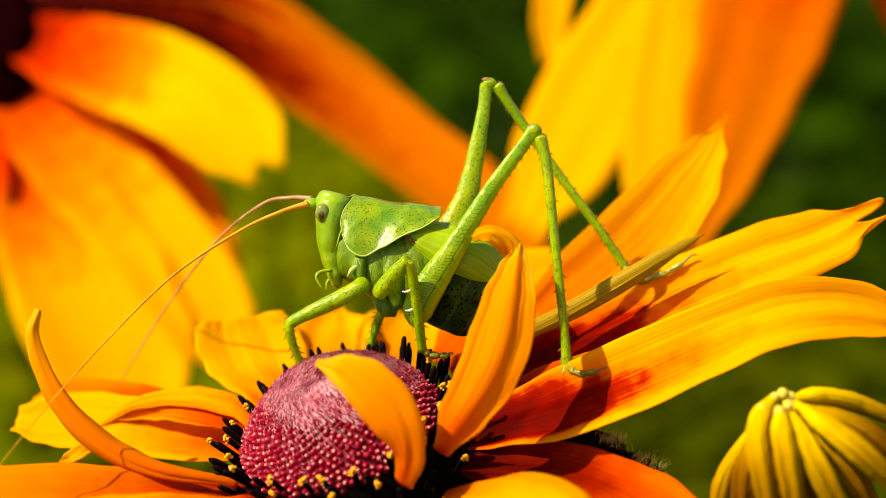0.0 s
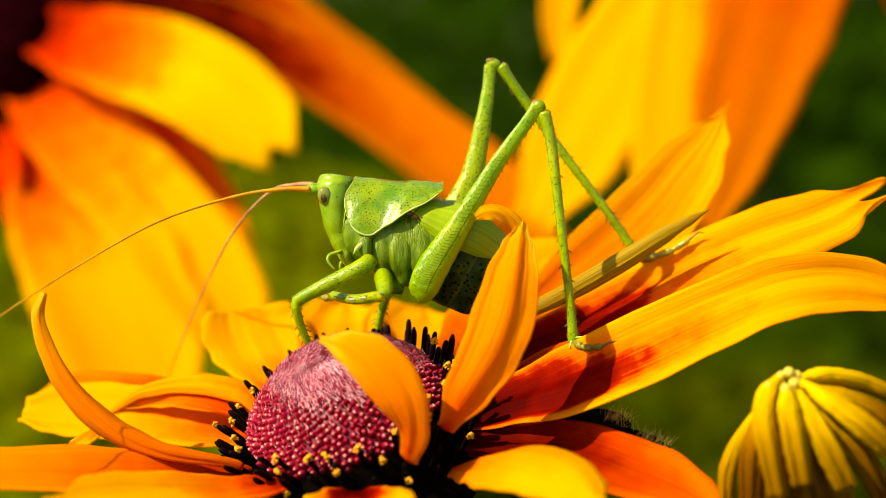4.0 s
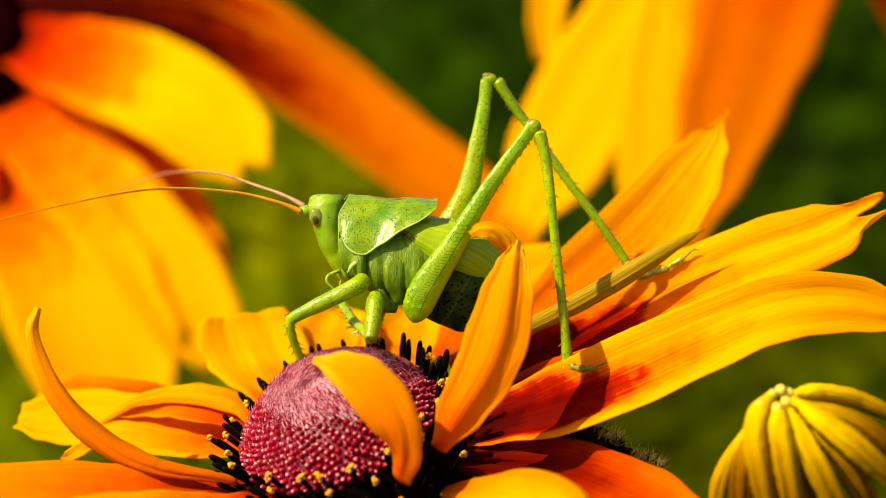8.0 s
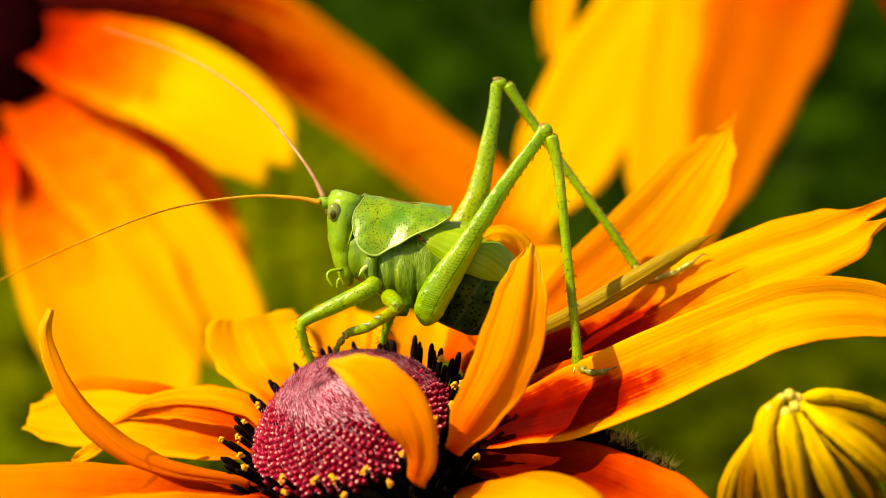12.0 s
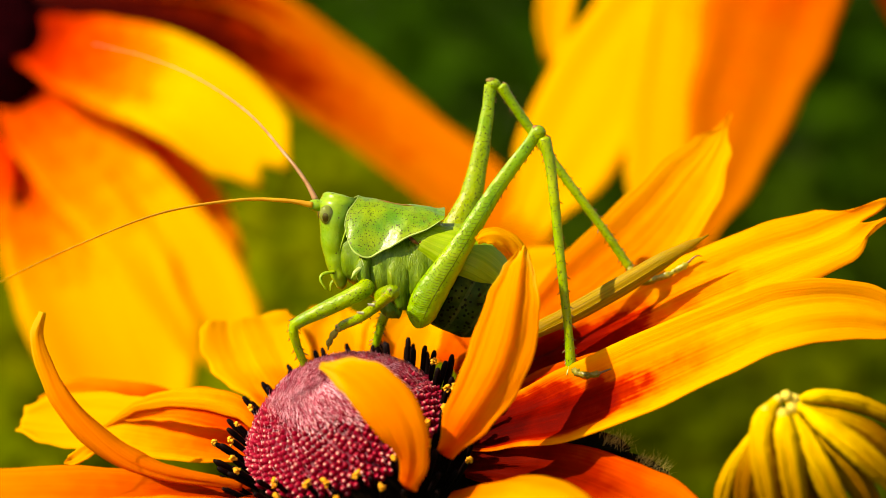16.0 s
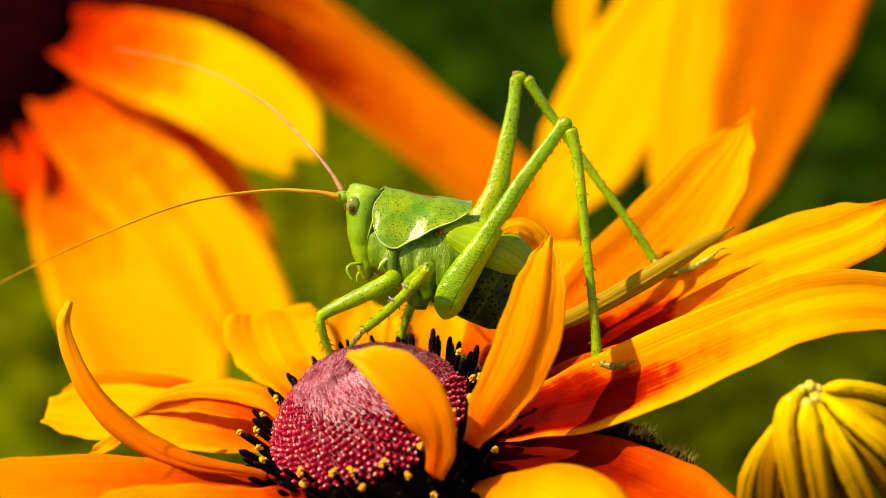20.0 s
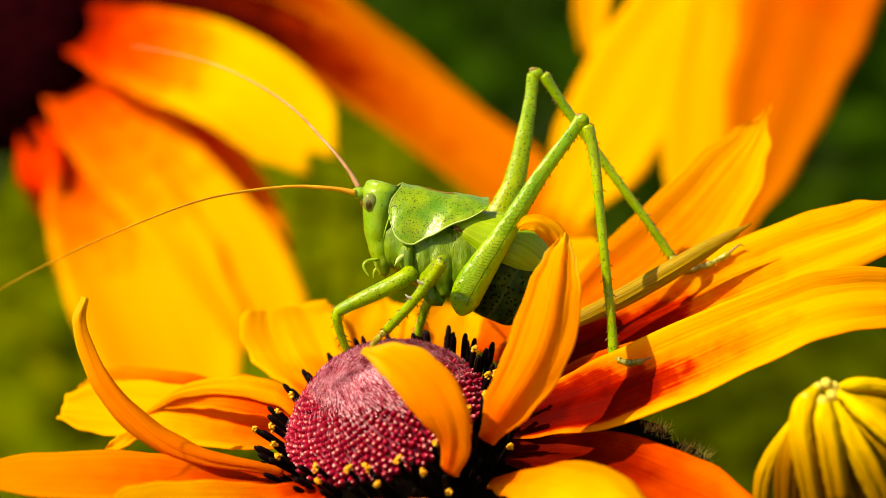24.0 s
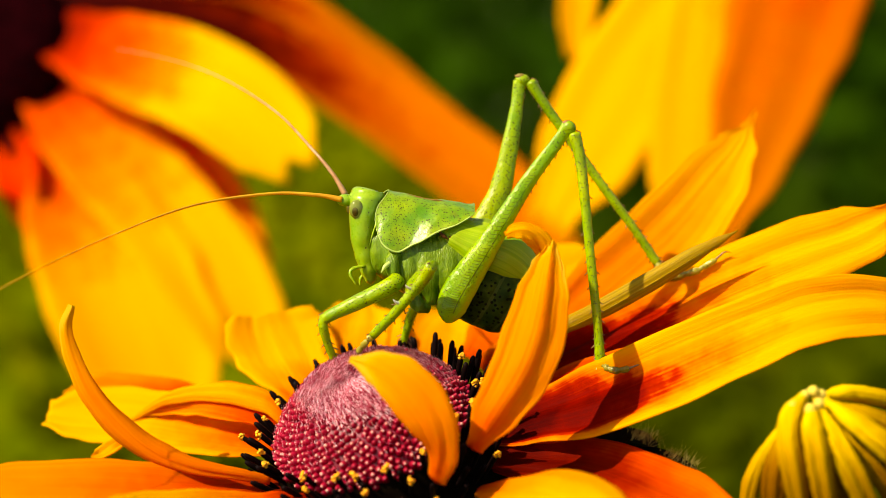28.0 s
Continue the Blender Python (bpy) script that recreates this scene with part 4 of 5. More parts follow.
flower_a = rear_flower("orange and yellow coneflower in full sun behind the cricket", (-56.18, 99.00, -2.72), (-0.35, -0.86, 0.27), [
    (P_BRIGHT, [(-49.69, 95.50, 1.13), (-43.22, 91.50, -0.40), (-35.45, 86.00, -2.00), (-27.75, 81.20, -4.18), (-22.30, 78.00, -7.61), (-19.01, 75.70, -10.73)], 12.2, (-0.10, -0.70, 0.69), dict(seed=41, notch=0.06, lobes=2.0, profile=(0.35, 0.66, 0.9, 1.0, 1.0, 0.95, 0.86, 0.6))),
    (P_FLAME, [(-51.76, 97.00, -1.73), (-46.48, 91.00, -6.62), (-39.56, 83.70, -12.29), (-31.66, 77.00, -18.58), (-25.76, 72.00, -24.94), (-22.24, 68.50, -30.81)], 11.6, (0.10, -0.85, 0.52), dict(seed=42, notch=0.0, wave=0.1, profile=(0.4, 0.72, 0.96, 1.0, 1.0, 1.0, 0.85, 0.3))),
    (P_FLAME, [(-48.48, 92.00, -8.12), (-44.11, 84.00, -14.62), (-39.69, 77.30, -21.02), (-35.48, 71.40, -27.76), (-30.35, 66.20, -36.18)], 16.5, (0.08, -0.85, 0.52), dict(seed=43, notch=0.0, wave=0.1, profile=(0.25, 0.5, 0.85, 1.0, 1.05, 1.0, 0.5))),
    # added orange petal: stands in for the shaded right side of petal 42
    (P_ORANGE, [(-50.28, 98.00, -1.22), (-40.99, 92.00, -7.12), (-32.77, 87.00, -13.31), (-27.41, 83.00, -20.19), (-24.05, 79.00, -28.23)], 9, (0.10, -0.85, 0.52), dict(seed=48, notch=0.0, wave=0.1, profile=(0.4, 0.8, 1.0, 1.0, 1.0, 0.85, 0.4))),
    (P_REAR, [(-49.58, 99.70, 2.51), (-27.98, 101.10, -0.99), (-11.43, 100.60, -9.74), (3.21, 97.20, -19.52), (11.20, 95.00, -25.49)], 11.5, (-0.30, -0.40, 0.87), dict(seed=44, cup=0.0, vee=0.5, profile=(0.6, 0.85, 1.0, 1.0, 0.95, 0.85, 0.5))),
    (P_REAR, [(-49.63, 104.00, 4.47), (-26.67, 106.00, 4.05), (-12.06, 106.00, -4.45), (4.03, 105.00, -16.74)], 6.5, (-0.20, -0.40, 0.87), dict(seed=45, notch=0.0)),
    (P_SUNSPOT, [(-53.77, 92.00, -10.11), (-51.55, 88.00, -11.92), (-50.15, 85.00, -13.88), (-49.60, 83.00, -16.02), (-49.93, 82.00, -19.02)], 6, (-0.50, -0.55, 0.66), dict(seed=46, notch=0.0, cup=0.2)),
    (P_FLAME, [(-57.80, 95.74, 3.70), (-65.59, 96.68, 7.49), (-74.30, 100.96, 12.24), (-83.88, 105.27, 17.11)], 15, (0.00, -0.82, 0.41), dict(seed=47)),
], (-0.34, 0.16, 0.0), 12.0)

flower_b = rear_flower("orange and yellow coneflower hanging its petals behind the cricket", (33.94, 87.12, 26.99), (0.00, -0.79, 0.56), [
    (P_LIT, [(32.73, 90.15, 22.61), (24.94, 83.83, 9.67), (17.18, 79.84, -2.20), (8.62, 76.14, -17.03)], 12, (-0.30, -0.74, 0.55), dict(seed=51, cup=0.03, ridge=0.4, profile=(0.5, 0.85, 0.95, 1.05, 1.1, 1.0, 0.45))),
    (P_LIT, [(25.64, 94.52, 23.61), (17.26, 90.51, 15.80), (12.81, 87.69, 8.61), (11.69, 85.48, -0.25)], 5, (-0.20, -0.80, 0.51), dict(seed=52, notch=0.02, profile=(0.5, 0.9, 1.0, 1.0, 0.9, 0.8, 0.4))),
    (P_LIT, [(31.21, 83.90, 22.37), (26.37, 77.82, 10.36), (24.17, 73.65, -2.23), (22.38, 69.76, -17.82)], 9.5, (-0.30, -0.73, 0.59), dict(seed=53, cup=0.02, ridge=0.3, profile=(0.5, 0.9, 1.0, 1.05, 1.1, 0.95, 0.4))),
    (P_AMBER, [(40.54, 82.74, 25.98), (35.35, 73.09, 12.07), (30.54, 66.87, -0.46), (25.64, 62.97, -16.12)], 13.8, (0.10, -0.72, 0.64), dict(seed=54, cup=0.02, ridge=0.3, profile=(0.5, 0.9, 1.0, 1.0, 0.85, 0.6, 0.15))),
    (P_RED, [(40.41, 88.41, 23.92), (45.96, 86.18, 14.94), (50.10, 86.23, 6.91), (53.04, 86.41, -0.65)], 9, (0.30, -0.80, 0.51), dict(seed=55)),
], (0.8, 0.15, 0.0))


def ball(c, r, squash=(1, 1, 1), segs=16, rings=10):
    verts, faces = [], []
    for i in range(rings + 1):
        a = math.pi * i / rings
        for j in range(segs):
            b = 2 * math.pi * j / segs
            verts.append(at(c) + Vector((math.sin(a) * math.cos(b) * squash[0], math.sin(a) * math.sin(b) * squash[1], math.cos(a) * squash[2])) * r * 0.001)
    for i in range(rings):
        for j in range(segs):
            k = (j + 1) % segs
            faces.append((i * segs + j, (i + 1) * segs + j, (i + 1) * segs + k, i * segs + k))
    return mesh_from("ball", verts, faces)


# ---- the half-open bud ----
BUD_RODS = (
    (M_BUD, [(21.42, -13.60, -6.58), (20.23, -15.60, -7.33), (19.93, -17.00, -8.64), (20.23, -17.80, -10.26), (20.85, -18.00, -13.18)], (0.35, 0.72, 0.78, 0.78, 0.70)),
    (M_BUD_SHADED, [(21.06, -13.80, -7.60), (20.04, -15.00, -9.67), (19.61, -15.60, -11.39), (19.55, -15.80, -14.45)], (0.35, 0.78, 0.88, 0.80)),
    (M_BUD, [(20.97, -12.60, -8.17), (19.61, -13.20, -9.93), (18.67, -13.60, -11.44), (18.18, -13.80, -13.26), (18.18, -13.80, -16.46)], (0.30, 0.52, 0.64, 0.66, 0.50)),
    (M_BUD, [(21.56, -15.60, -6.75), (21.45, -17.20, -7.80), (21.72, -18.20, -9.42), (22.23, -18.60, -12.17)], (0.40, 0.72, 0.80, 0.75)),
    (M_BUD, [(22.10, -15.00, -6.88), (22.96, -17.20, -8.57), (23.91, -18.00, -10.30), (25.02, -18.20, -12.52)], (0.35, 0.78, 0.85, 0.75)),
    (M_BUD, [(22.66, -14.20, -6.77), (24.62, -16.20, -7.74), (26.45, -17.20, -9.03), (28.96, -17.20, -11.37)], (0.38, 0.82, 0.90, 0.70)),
    (M_BUD_SHADED, [(23.28, -13.50, -8.06), (24.93, -15.00, -9.67), (26.57, -15.60, -11.79), (28.00, -15.60, -14.54)], (0.40, 0.80, 0.85, 0.70)),
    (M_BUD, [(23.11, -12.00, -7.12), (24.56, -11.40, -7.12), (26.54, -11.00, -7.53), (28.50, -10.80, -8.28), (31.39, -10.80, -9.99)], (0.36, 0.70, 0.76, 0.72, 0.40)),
    (M_BUD_SHADED, [(23.55, -12.20, -7.68), (26.09, -12.40, -8.48), (28.16, -12.60, -9.59), (31.11, -12.60, -12.13)], (0.40, 0.85, 0.95, 0.60)),
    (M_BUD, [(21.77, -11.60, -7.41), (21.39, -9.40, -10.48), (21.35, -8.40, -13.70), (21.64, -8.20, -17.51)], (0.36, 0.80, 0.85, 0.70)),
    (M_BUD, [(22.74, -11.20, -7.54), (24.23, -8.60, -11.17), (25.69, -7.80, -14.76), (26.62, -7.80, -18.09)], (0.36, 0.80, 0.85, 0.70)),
    (M_BUD_SHADED, [(22.02, -13.40, -7.70), (20.93, -15.20, -9.60), (21.18, -16.00, -11.63), (21.67, -16.00, -14.77)], (0.30, 0.70, 0.80, 0.70)),
    (M_BUD_SHADED, [(22.31, -13.40, -7.70), (22.80, -15.40, -9.52), (23.45, -16.00, -11.63), (24.25, -16.00, -14.77)], (0.30, 0.70, 0.80, 0.70)),
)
BUD_TIPS = (((22.04, -13.40, -6.41), 0.40), ((21.46, -13.80, -6.51), 0.32), ((22.60, -13.20, -6.68), 0.36), ((21.47, -15.90, -6.80), 0.40), ((22.11, -15.30, -6.55), 0.34), ((20.41, -15.20, -6.74), 0.26))


def bud():
    base = (0.034, 0.005, 0.0)
    ob = thing("flower_bud", base, "half-open yellow-green flower bud with rolled petals", "flower bud")
    foot = Vector((24.49, -13.00, -16.79))
    apex = Vector((22.15, -12.80, -6.85))
    ax = (apex - foot).normalized()
    for k, (mat, pts, radii) in enumerate(BUD_RODS):
        mid = Vector(pts[len(pts) // 2])
        out = mid - foot.lerp(apex, 0.5)
        out = (out - ax * out.dot(ax)).normalized()
        rolled = part("petal", tube(pts[::-1], radii[::-1], 44, 20, side=out, flat=0.78, wobble=0.12, seed=k), mat, ob)
        side = out.cross(ax).normalized() * (0.55 if k % 2 else -0.55)
        for turn in (1.0, -0.7):
            seam = [Vector(p) + out * r * 0.68 + side * r * turn for p, r in zip(pts, radii)]
            part("fold", tube(seam[::-1], [r * 0.34 for r in radii[::-1]], 30, 8, wobble=0.2, seed=k + 40), mat, rolled)
    for q, r in BUD_TIPS:
        part("petal_tip", ball(q, r, (1.0, 1.0, 1.1), 12, 8), M_BUD_TIP, ob, "cream petal tip")
    core = [foot - ax * 1.5, foot.lerp(apex, 0.3), foot.lerp(apex, 0.78)]
    part("core", tube(core, [2.6, 2.6, 0.8], 14, 16, wobble=0.3), M_BUD_SHADED, ob, "inner bud, painted in brown shade")
    stem(ob, at(foot - ax * 1), base, 1.4)
    return ob


flower_bud = bud()

# ---- the cricket ----
CRICKET_AT = at((-3.41, 0.38, -6.74))
cricket = thing("bush_cricket", CRICKET_AT, "green speckled bush cricket standing on the coneflower", "cricket")


def loft(stations, segs=20, sub=5, power=2.0):
    """A body skin in world metres: stations of (centre mm, half height up, half height down, half width)."""
    cs = spline([s[0] for s in stations], (len(stations) - 1) * sub + 1)
    n = len(cs)
    verts, faces = [], []
    for i, c in enumerate(cs):
        s = i / (n - 1)
        up_r = interp([q[1] for q in stations], s)
        lo_r = interp([q[2] for q in stations], s)
        wd = interp([q[3] for q in stations], s)
        t = (cs[min(i + 1, n - 1)] - cs[max(i - 1, 0)]).normalized()
        lat = Vector((0, 1, 0))
        lat = (lat - t * lat.dot(t)).normalized()
        up = lat.cross(t)
        if up.z < -0.3 or (abs(up.z) <= 0.3 and up.x > 0):
            up = -up
        for j in range(segs):
            a = 2 * math.pi * j / segs
            ca, sa = math.cos(a), math.sin(a)
            h = math.copysign(abs(ca) ** (2 / power), ca)
            w = math.copysign(abs(sa) ** (2 / power), sa)
            verts.append(at(c + up * h * (up_r if h > 0 else lo_r) + lat * w * wd))
    for i in range(n - 1):
        for j in range(segs):
            k = (j + 1) % segs
            faces.append((i * segs + j, i * segs + k, (i + 1) * segs + k, (i + 1) * segs + j))
    verts += [at(cs[0]), at(cs[-1])]
    for j in range(segs):
        k = (j + 1) % segs
        faces.append((len(verts) - 2, k, j))
        faces.append((len(verts) - 1, (n - 1) * segs + j, (n - 1) * segs + k))
    uvs = [(i / (n - 1), j / segs) for i in range(n) for j in range(segs)] + [(0, 0), (1, 0)]
    return mesh_from("skin", verts, faces, uvs)


NECK = at((-6.57, 2.15, 0.34))
PRON_PIVOT = at((-3.81, 1.95, -0.44))
head = part("head", loft([
    ((-7.81, 2.93, 3.48), 0.50, 0.75, 0.60), ((-7.85, 2.88, 3.29), 1.10, 1.25, 1.10), ((-7.89, 2.74, 2.69), 1.36, 1.42, 1.50), ((-7.97, 2.50, 1.75), 1.18, 1.30, 1.66),
    ((-8.10, 2.15, 0.33), 0.98, 1.15, 1.45), ((-7.97, 1.80, -1.00), 0.80, 0.95, 1.10), ((-7.77, 1.50, -2.10), 0.60, 0.72, 0.80), ((-7.61, 1.30, -2.89), 0.36, 0.42, 0.50), ((-7.57, 1.20, -3.19), 0.08, 0.08, 0.20)], 24, 6), M_HEAD, cricket, "smooth green head", NECK)
part("eye_rim", ball((-8.56, 1.22, 2.34), 0.66, (0.80, 0.6, 1.05)), M_EYE_RIM, head, "glossy pale green rim of the eye")
part("eye", ball((-8.60, 1.04, 2.28), 0.42, (0.72, 0.6, 1.05)), M_EYE, head, "dark oval eye")
part("cheek_ridge", tube([(-6.97, 1.72, 2.77), (-7.16, 1.13, 1.42), (-7.52, 0.93, 0.22), (-7.77, 0.88, -0.59)], [0.03, 0.06, 0.06, 0.03], 18, 6), M_WING, head, "pale fold along the cheek")
part("eye", ball((-8.98, 4.19, 1.70), 0.62, (0.72, 0.55, 1.0)), M_EYE, head, "dark oval eye")
part("mandible", ball((-7.79, 1.00, -1.92), 0.42, (0.8, 0.5, 1.5)), M_HEAD, head, "yellowish green jaw")
part("brow", ball((-9.38, 2.50, 2.71), 0.50, (1.35, 1.0, 0.9)), M_HEAD, head, "pale green knob between the feelers")
part("palp", tube([(-7.98, 0.80, -1.74), (-8.77, 0.38, -1.79), (-9.00, 0.09, -2.13), (-8.59, -0.09, -2.83)], [0.13, 0.14, 0.11, 0.07], 16, 8), M_HEAD, head, "bent green mouth feeler")
part("palp", tube([(-7.73, 2.09, -2.37), (-8.30, 1.96, -2.88), (-8.39, 1.82, -3.43)], [0.12, 0.12, 0.07], 12, 8), M_HEAD, head, "bent green mouth feeler")


def pronotum():
    """A saddle-shaped shield: it drapes over the back, its lower edge dips in front and sweeps up to a point behind."""
    nu, nv = 34, 21
    top = spline([(-6.37, 2.88, 3.29), (-5.23, 2.82, 3.06), (-3.41, 2.74, 2.70), (-1.58, 2.71, 2.58), (-0.16, 2.64, 2.31)], nu)
    low = spline([(-7.14, 2.32, 1.05), (-6.65, 2.09, 0.11), (-5.64, 1.97, -0.37), (-4.38, 2.10, 0.15), (-3.04, 2.29, 0.93), (-1.66, 2.42, 1.44), (-0.24, 2.60, 2.15)], nu)
    half = [1.75, 2.25, 2.35, 2.1, 1.6]
    verts, faces, rim, front = [], [], [], []
    for i in range(nu):
        s = i / (nu - 1)
        w = interp(half, s)
        for j in range(nv):
            v = 2 * j / (nv - 1) - 1
            a = abs(v)
            drop = 1 - math.cos(a * math.pi / 2) if a < 1 else 1
            c = top[i].lerp(low[i], drop ** 1.05)
            lat = math.copysign(math.sin(a * math.pi / 2) ** 0.95, v) * w * (1 - 0.10 * math.exp(-((s - 0.42) / 0.12) ** 2))
            c = c - Vector((0.45 * math.sin(math.pi * drop) * max(0.0, 1 - 3 * s), 0, 0))
            flare = 0.25 * max(0, a - 0.8) / 0.2
            p = c + Vector((0, lat + math.copysign(flare, v), 0))
            p.z += 0.10 * noise.noise(Vector((i * 0.22, j * 0.35, 2)))
            p.y += 0.16 * noise.noise(Vector((i * 0.16, j * 0.25, 7)))
            verts.append(at(p))
            if j == 0:
                rim.append(Vector(p))
            if i == 0 and j % 2 == 0:
                front.append(Vector(p))
    n = len(verts)
    inner = []
    mid = [top[i].lerp(low[i], 0.5) for i in range(nu)]
    for i in range(nu):
        for j in range(nv):
            q = verts[i * nv + j]
            inner.append(q + (at(mid[i]) - q).normalized() * 0.00012)
    for i in range(nu - 1):
        for j in range(nv - 1):
            a, b, c, d = i * nv + j, i * nv + j + 1, (i + 1) * nv + j + 1, (i + 1) * nv + j
            faces.append((a, b, c, d))
            faces.append((n + a, n + d, n + c, n + b))
    ob = part("pronotum", mesh_from("pronotum", verts + inner, faces), M_PRON, cricket, "speckled green saddle-shaped shield", PRON_PIVOT)
    part("margin", tube(rim[::2], [0.04, 0.07, 0.08, 0.07, 0.04], 40, 6), M_PALE, ob, "pale rim of the shield")
    part("margin", tube(front, [0.03, 0.035, 0.035, 0.03], 24, 6), M_PALE, ob, "pale rim of the shield")
    part("keel", tube([p + Vector((0, 0, 0.02)) for p in top[9:22]], [0.02, 0.07, 0.05, 0.08, 0.02], 20, 6, wobble=0.5), M_KEEL, ob, "reddish brown line along the back")
    return ob


shield = pronotum()
thorax = part("thorax", loft([
    ((-6.97, 2.15, 0.34), 1.4, 1.6, 1.3), ((-5.84, 1.85, -0.84), 2.2, 2.2, 1.8), ((-3.81, 1.61, -1.82), 2.7, 2.5, 2.0), ((-1.78, 1.46, -2.41), 2.7, 2.6, 2.0), ((-0.37, 1.56, -2.86), 2.5, 2.5, 1.9)], 22, 5, 2.2), M_THORAX, cricket, "green thorax")
part("side_plate", loft([((-4.66, 0.49, -0.08), 0.7, 0.7, 0.3), ((-4.81, -0.23, -1.97), 0.95, 0.95, 0.42), ((-4.66, -0.30, -3.69), 0.3, 0.3, 0.3)], 12, 5), M_THORAX, cricket, "green side plate")
part("side_plate", loft([((-3.29, 0.59, 0.31), 0.7, 0.7, 0.3), ((-3.48, -0.28, -1.95), 1.0, 1.0, 0.45), ((-3.17, -0.43, -4.20), 0.35, 0.35, 0.3)], 12, 5), M_THORAX, cricket, "green side plate")
part("side_plate", loft([((-1.97, 0.64, 0.50), 0.7, 0.7, 0.3), ((-2.04, -0.23, -1.97), 1.0, 1.0, 0.45), ((-1.69, -0.48, -4.81), 0.35, 0.35, 0.3)], 12, 5), M_THORAX, cricket, "green side plate")
part("spiracle", ball((-1.71, 0.20, 0.47), 0.26, (1.2, 0.35, 0.9)), M_SPIRACLE, cricket, "small dark brown breathing hole")
part("wing_hinge", tube([(-2.75, 0.30, 1.04), (-2.40, 0.12, 0.72), (-2.00, 0.12, 0.45)], [0.06, 0.15, 0.05], 10, 8, wobble=0.4), M_SPIRACLE, cricket, "dark crease under the shield")
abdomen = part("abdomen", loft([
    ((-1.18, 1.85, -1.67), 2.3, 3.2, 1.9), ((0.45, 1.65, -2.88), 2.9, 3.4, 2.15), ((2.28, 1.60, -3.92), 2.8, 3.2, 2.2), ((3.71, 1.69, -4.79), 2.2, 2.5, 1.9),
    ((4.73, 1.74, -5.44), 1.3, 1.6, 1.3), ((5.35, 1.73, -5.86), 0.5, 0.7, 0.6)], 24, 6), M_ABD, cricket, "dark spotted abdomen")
part("flank", loft([
    ((-2.35, 2.23, 0.66), 0.9, 1.0, 1.8), ((-1.30, 2.09, 0.11), 1.6, 1.6, 2.15), ((0.24, 2.00, -0.67), 2.2, 2.4, 2.42), ((2.07, 2.00, -1.50), 2.3, 2.0, 2.45), ((3.50, 2.04, -2.56), 1.9, 1.3, 2.1), ((4.53, 2.03, -3.83), 0.6, 0.7, 1.2)], 24, 6), M_FLANK, cricket, "pale green upper side of the abdomen")
part("ovipositor", tube([(5.74, 1.06, -6.51), (8.78, 1.21, -5.08), (12.43, 1.60, -3.08), (16.09, 2.14, -0.91), (18.77, 2.50, 0.51)], [0.56, 0.66, 0.75, 0.76, 0.66, 0.42, 0.06], 40, 12, flat=0.48), M_OVI, cricket, "olive sabre-shaped egg-layer", at((6.35, 1.01, -6.29)))
part("ovipositor_keel", tube([(6.33, 0.67, -6.40), (9.17, 0.86, -5.02), (12.60, 1.24, -3.07), (16.05, 1.80, -1.03)], [0.04, 0.06, 0.06, 0.03], 28, 6), M_OVI, cricket, "pale ridge along the egg-layer")


def leg_spines(points, count, length, owner, seed, rows=2):
    """Short spines set in rows down a shin, each a piece of its own."""
    rnd = random.Random(seed)
    path = spline(points, count)
    for i, p in enumerate(path):
        t = (path[min(i + 1, count - 1)] - path[max(i - 1, 0)]).normalized()
        for r in range(rows):
            side = t.cross(Vector((0, 1, 0))).normalized() * (1 if r % 2 == 0 else -1)
            d = (side * 0.9 + t * 0.75 + Vector((0, rnd.uniform(-0.5, 0.2), 0))).normalized()
            q = p + side * 0.2 + t * rnd.uniform(-0.2, 0.2)
            L = length * rnd.uniform(0.7, 1.2)
            part("spine", tube([q, q + d * L * 0.6, q + d * L], [0.06, 0.045, 0.012], 4, 5), M_SPINE, owner)


def foot(points, owner, thick=0.30, label="glossy jointed foot"):
    """Three swollen segments end to end, then a thin claw."""
    for k in range(3):
        a, c = Vector(points[k]), Vector(points[k + 1])
        m = (a + c) / 2
        w = thick * (1.0, 0.9, 0.8)[k]
        part("foot_segment", tube([a, a.lerp(m, 0.6), m.lerp(c, 0.6), c.lerp(a, -0.12)], [w * 0.62, w * 0.85, w, w * 0.66], 14, 12, wobble=0.45, seed=k, flat=0.8), M_FOOT, owner, label)
    part("claw", tube(points[3:], [0.09, 0.07, 0.02], 12, 6), M_SPINE, owner, "thin pale claw")


def spurs(p, dirs, owner):
    for d in dirs:
        q, d = Vector(p), Vector(d)
        part("spur", tube([q, q + d * 0.6, q + d], [0.1, 0.07, 0.015], 5, 6), M_PALE, owner, "pale spur")


# hind legs
near_thigh = part("hind_thigh", tube([(-2.15, -1.65, -5.23), (-1.35, -1.30, -3.09), (0.69, -0.70, 0.06), (3.44, 0.27, 4.37), (5.51, 0.95, 7.11), (6.38, 1.25, 8.35)], [0.74, 0.96, 1.08, 1.15, 1.15, 1.06, 0.95, 0.82, 0.72, 0.63, 0.57, 0.53, 0.50, 0.47, 0.45, 0.44, 0.45, 0.49], 120, 28, flat=0.6, cap=0.12), M_THIGH, cricket, "thick speckled hind thigh", at((-1.96, -1.56, -5.00)))
leg_spines([(6.23, 1.10, 7.69), (5.31, 0.80, 6.45), (3.55, 0.10, 4.00), (2.20, -0.40, 1.99)], 15, 0.22, near_thigh, 87, 1)
part("trochanter", ball((-2.60, -1.55, -4.05), 0.27, (1.0, 0.8, 1.2)), M_LEG, cricket, "pale green joint at the hip")
part("hind_knee", ball((6.44, 1.23, 8.22), 0.50, (1.05, 0.8, 1.15)), M_LEG, cricket)
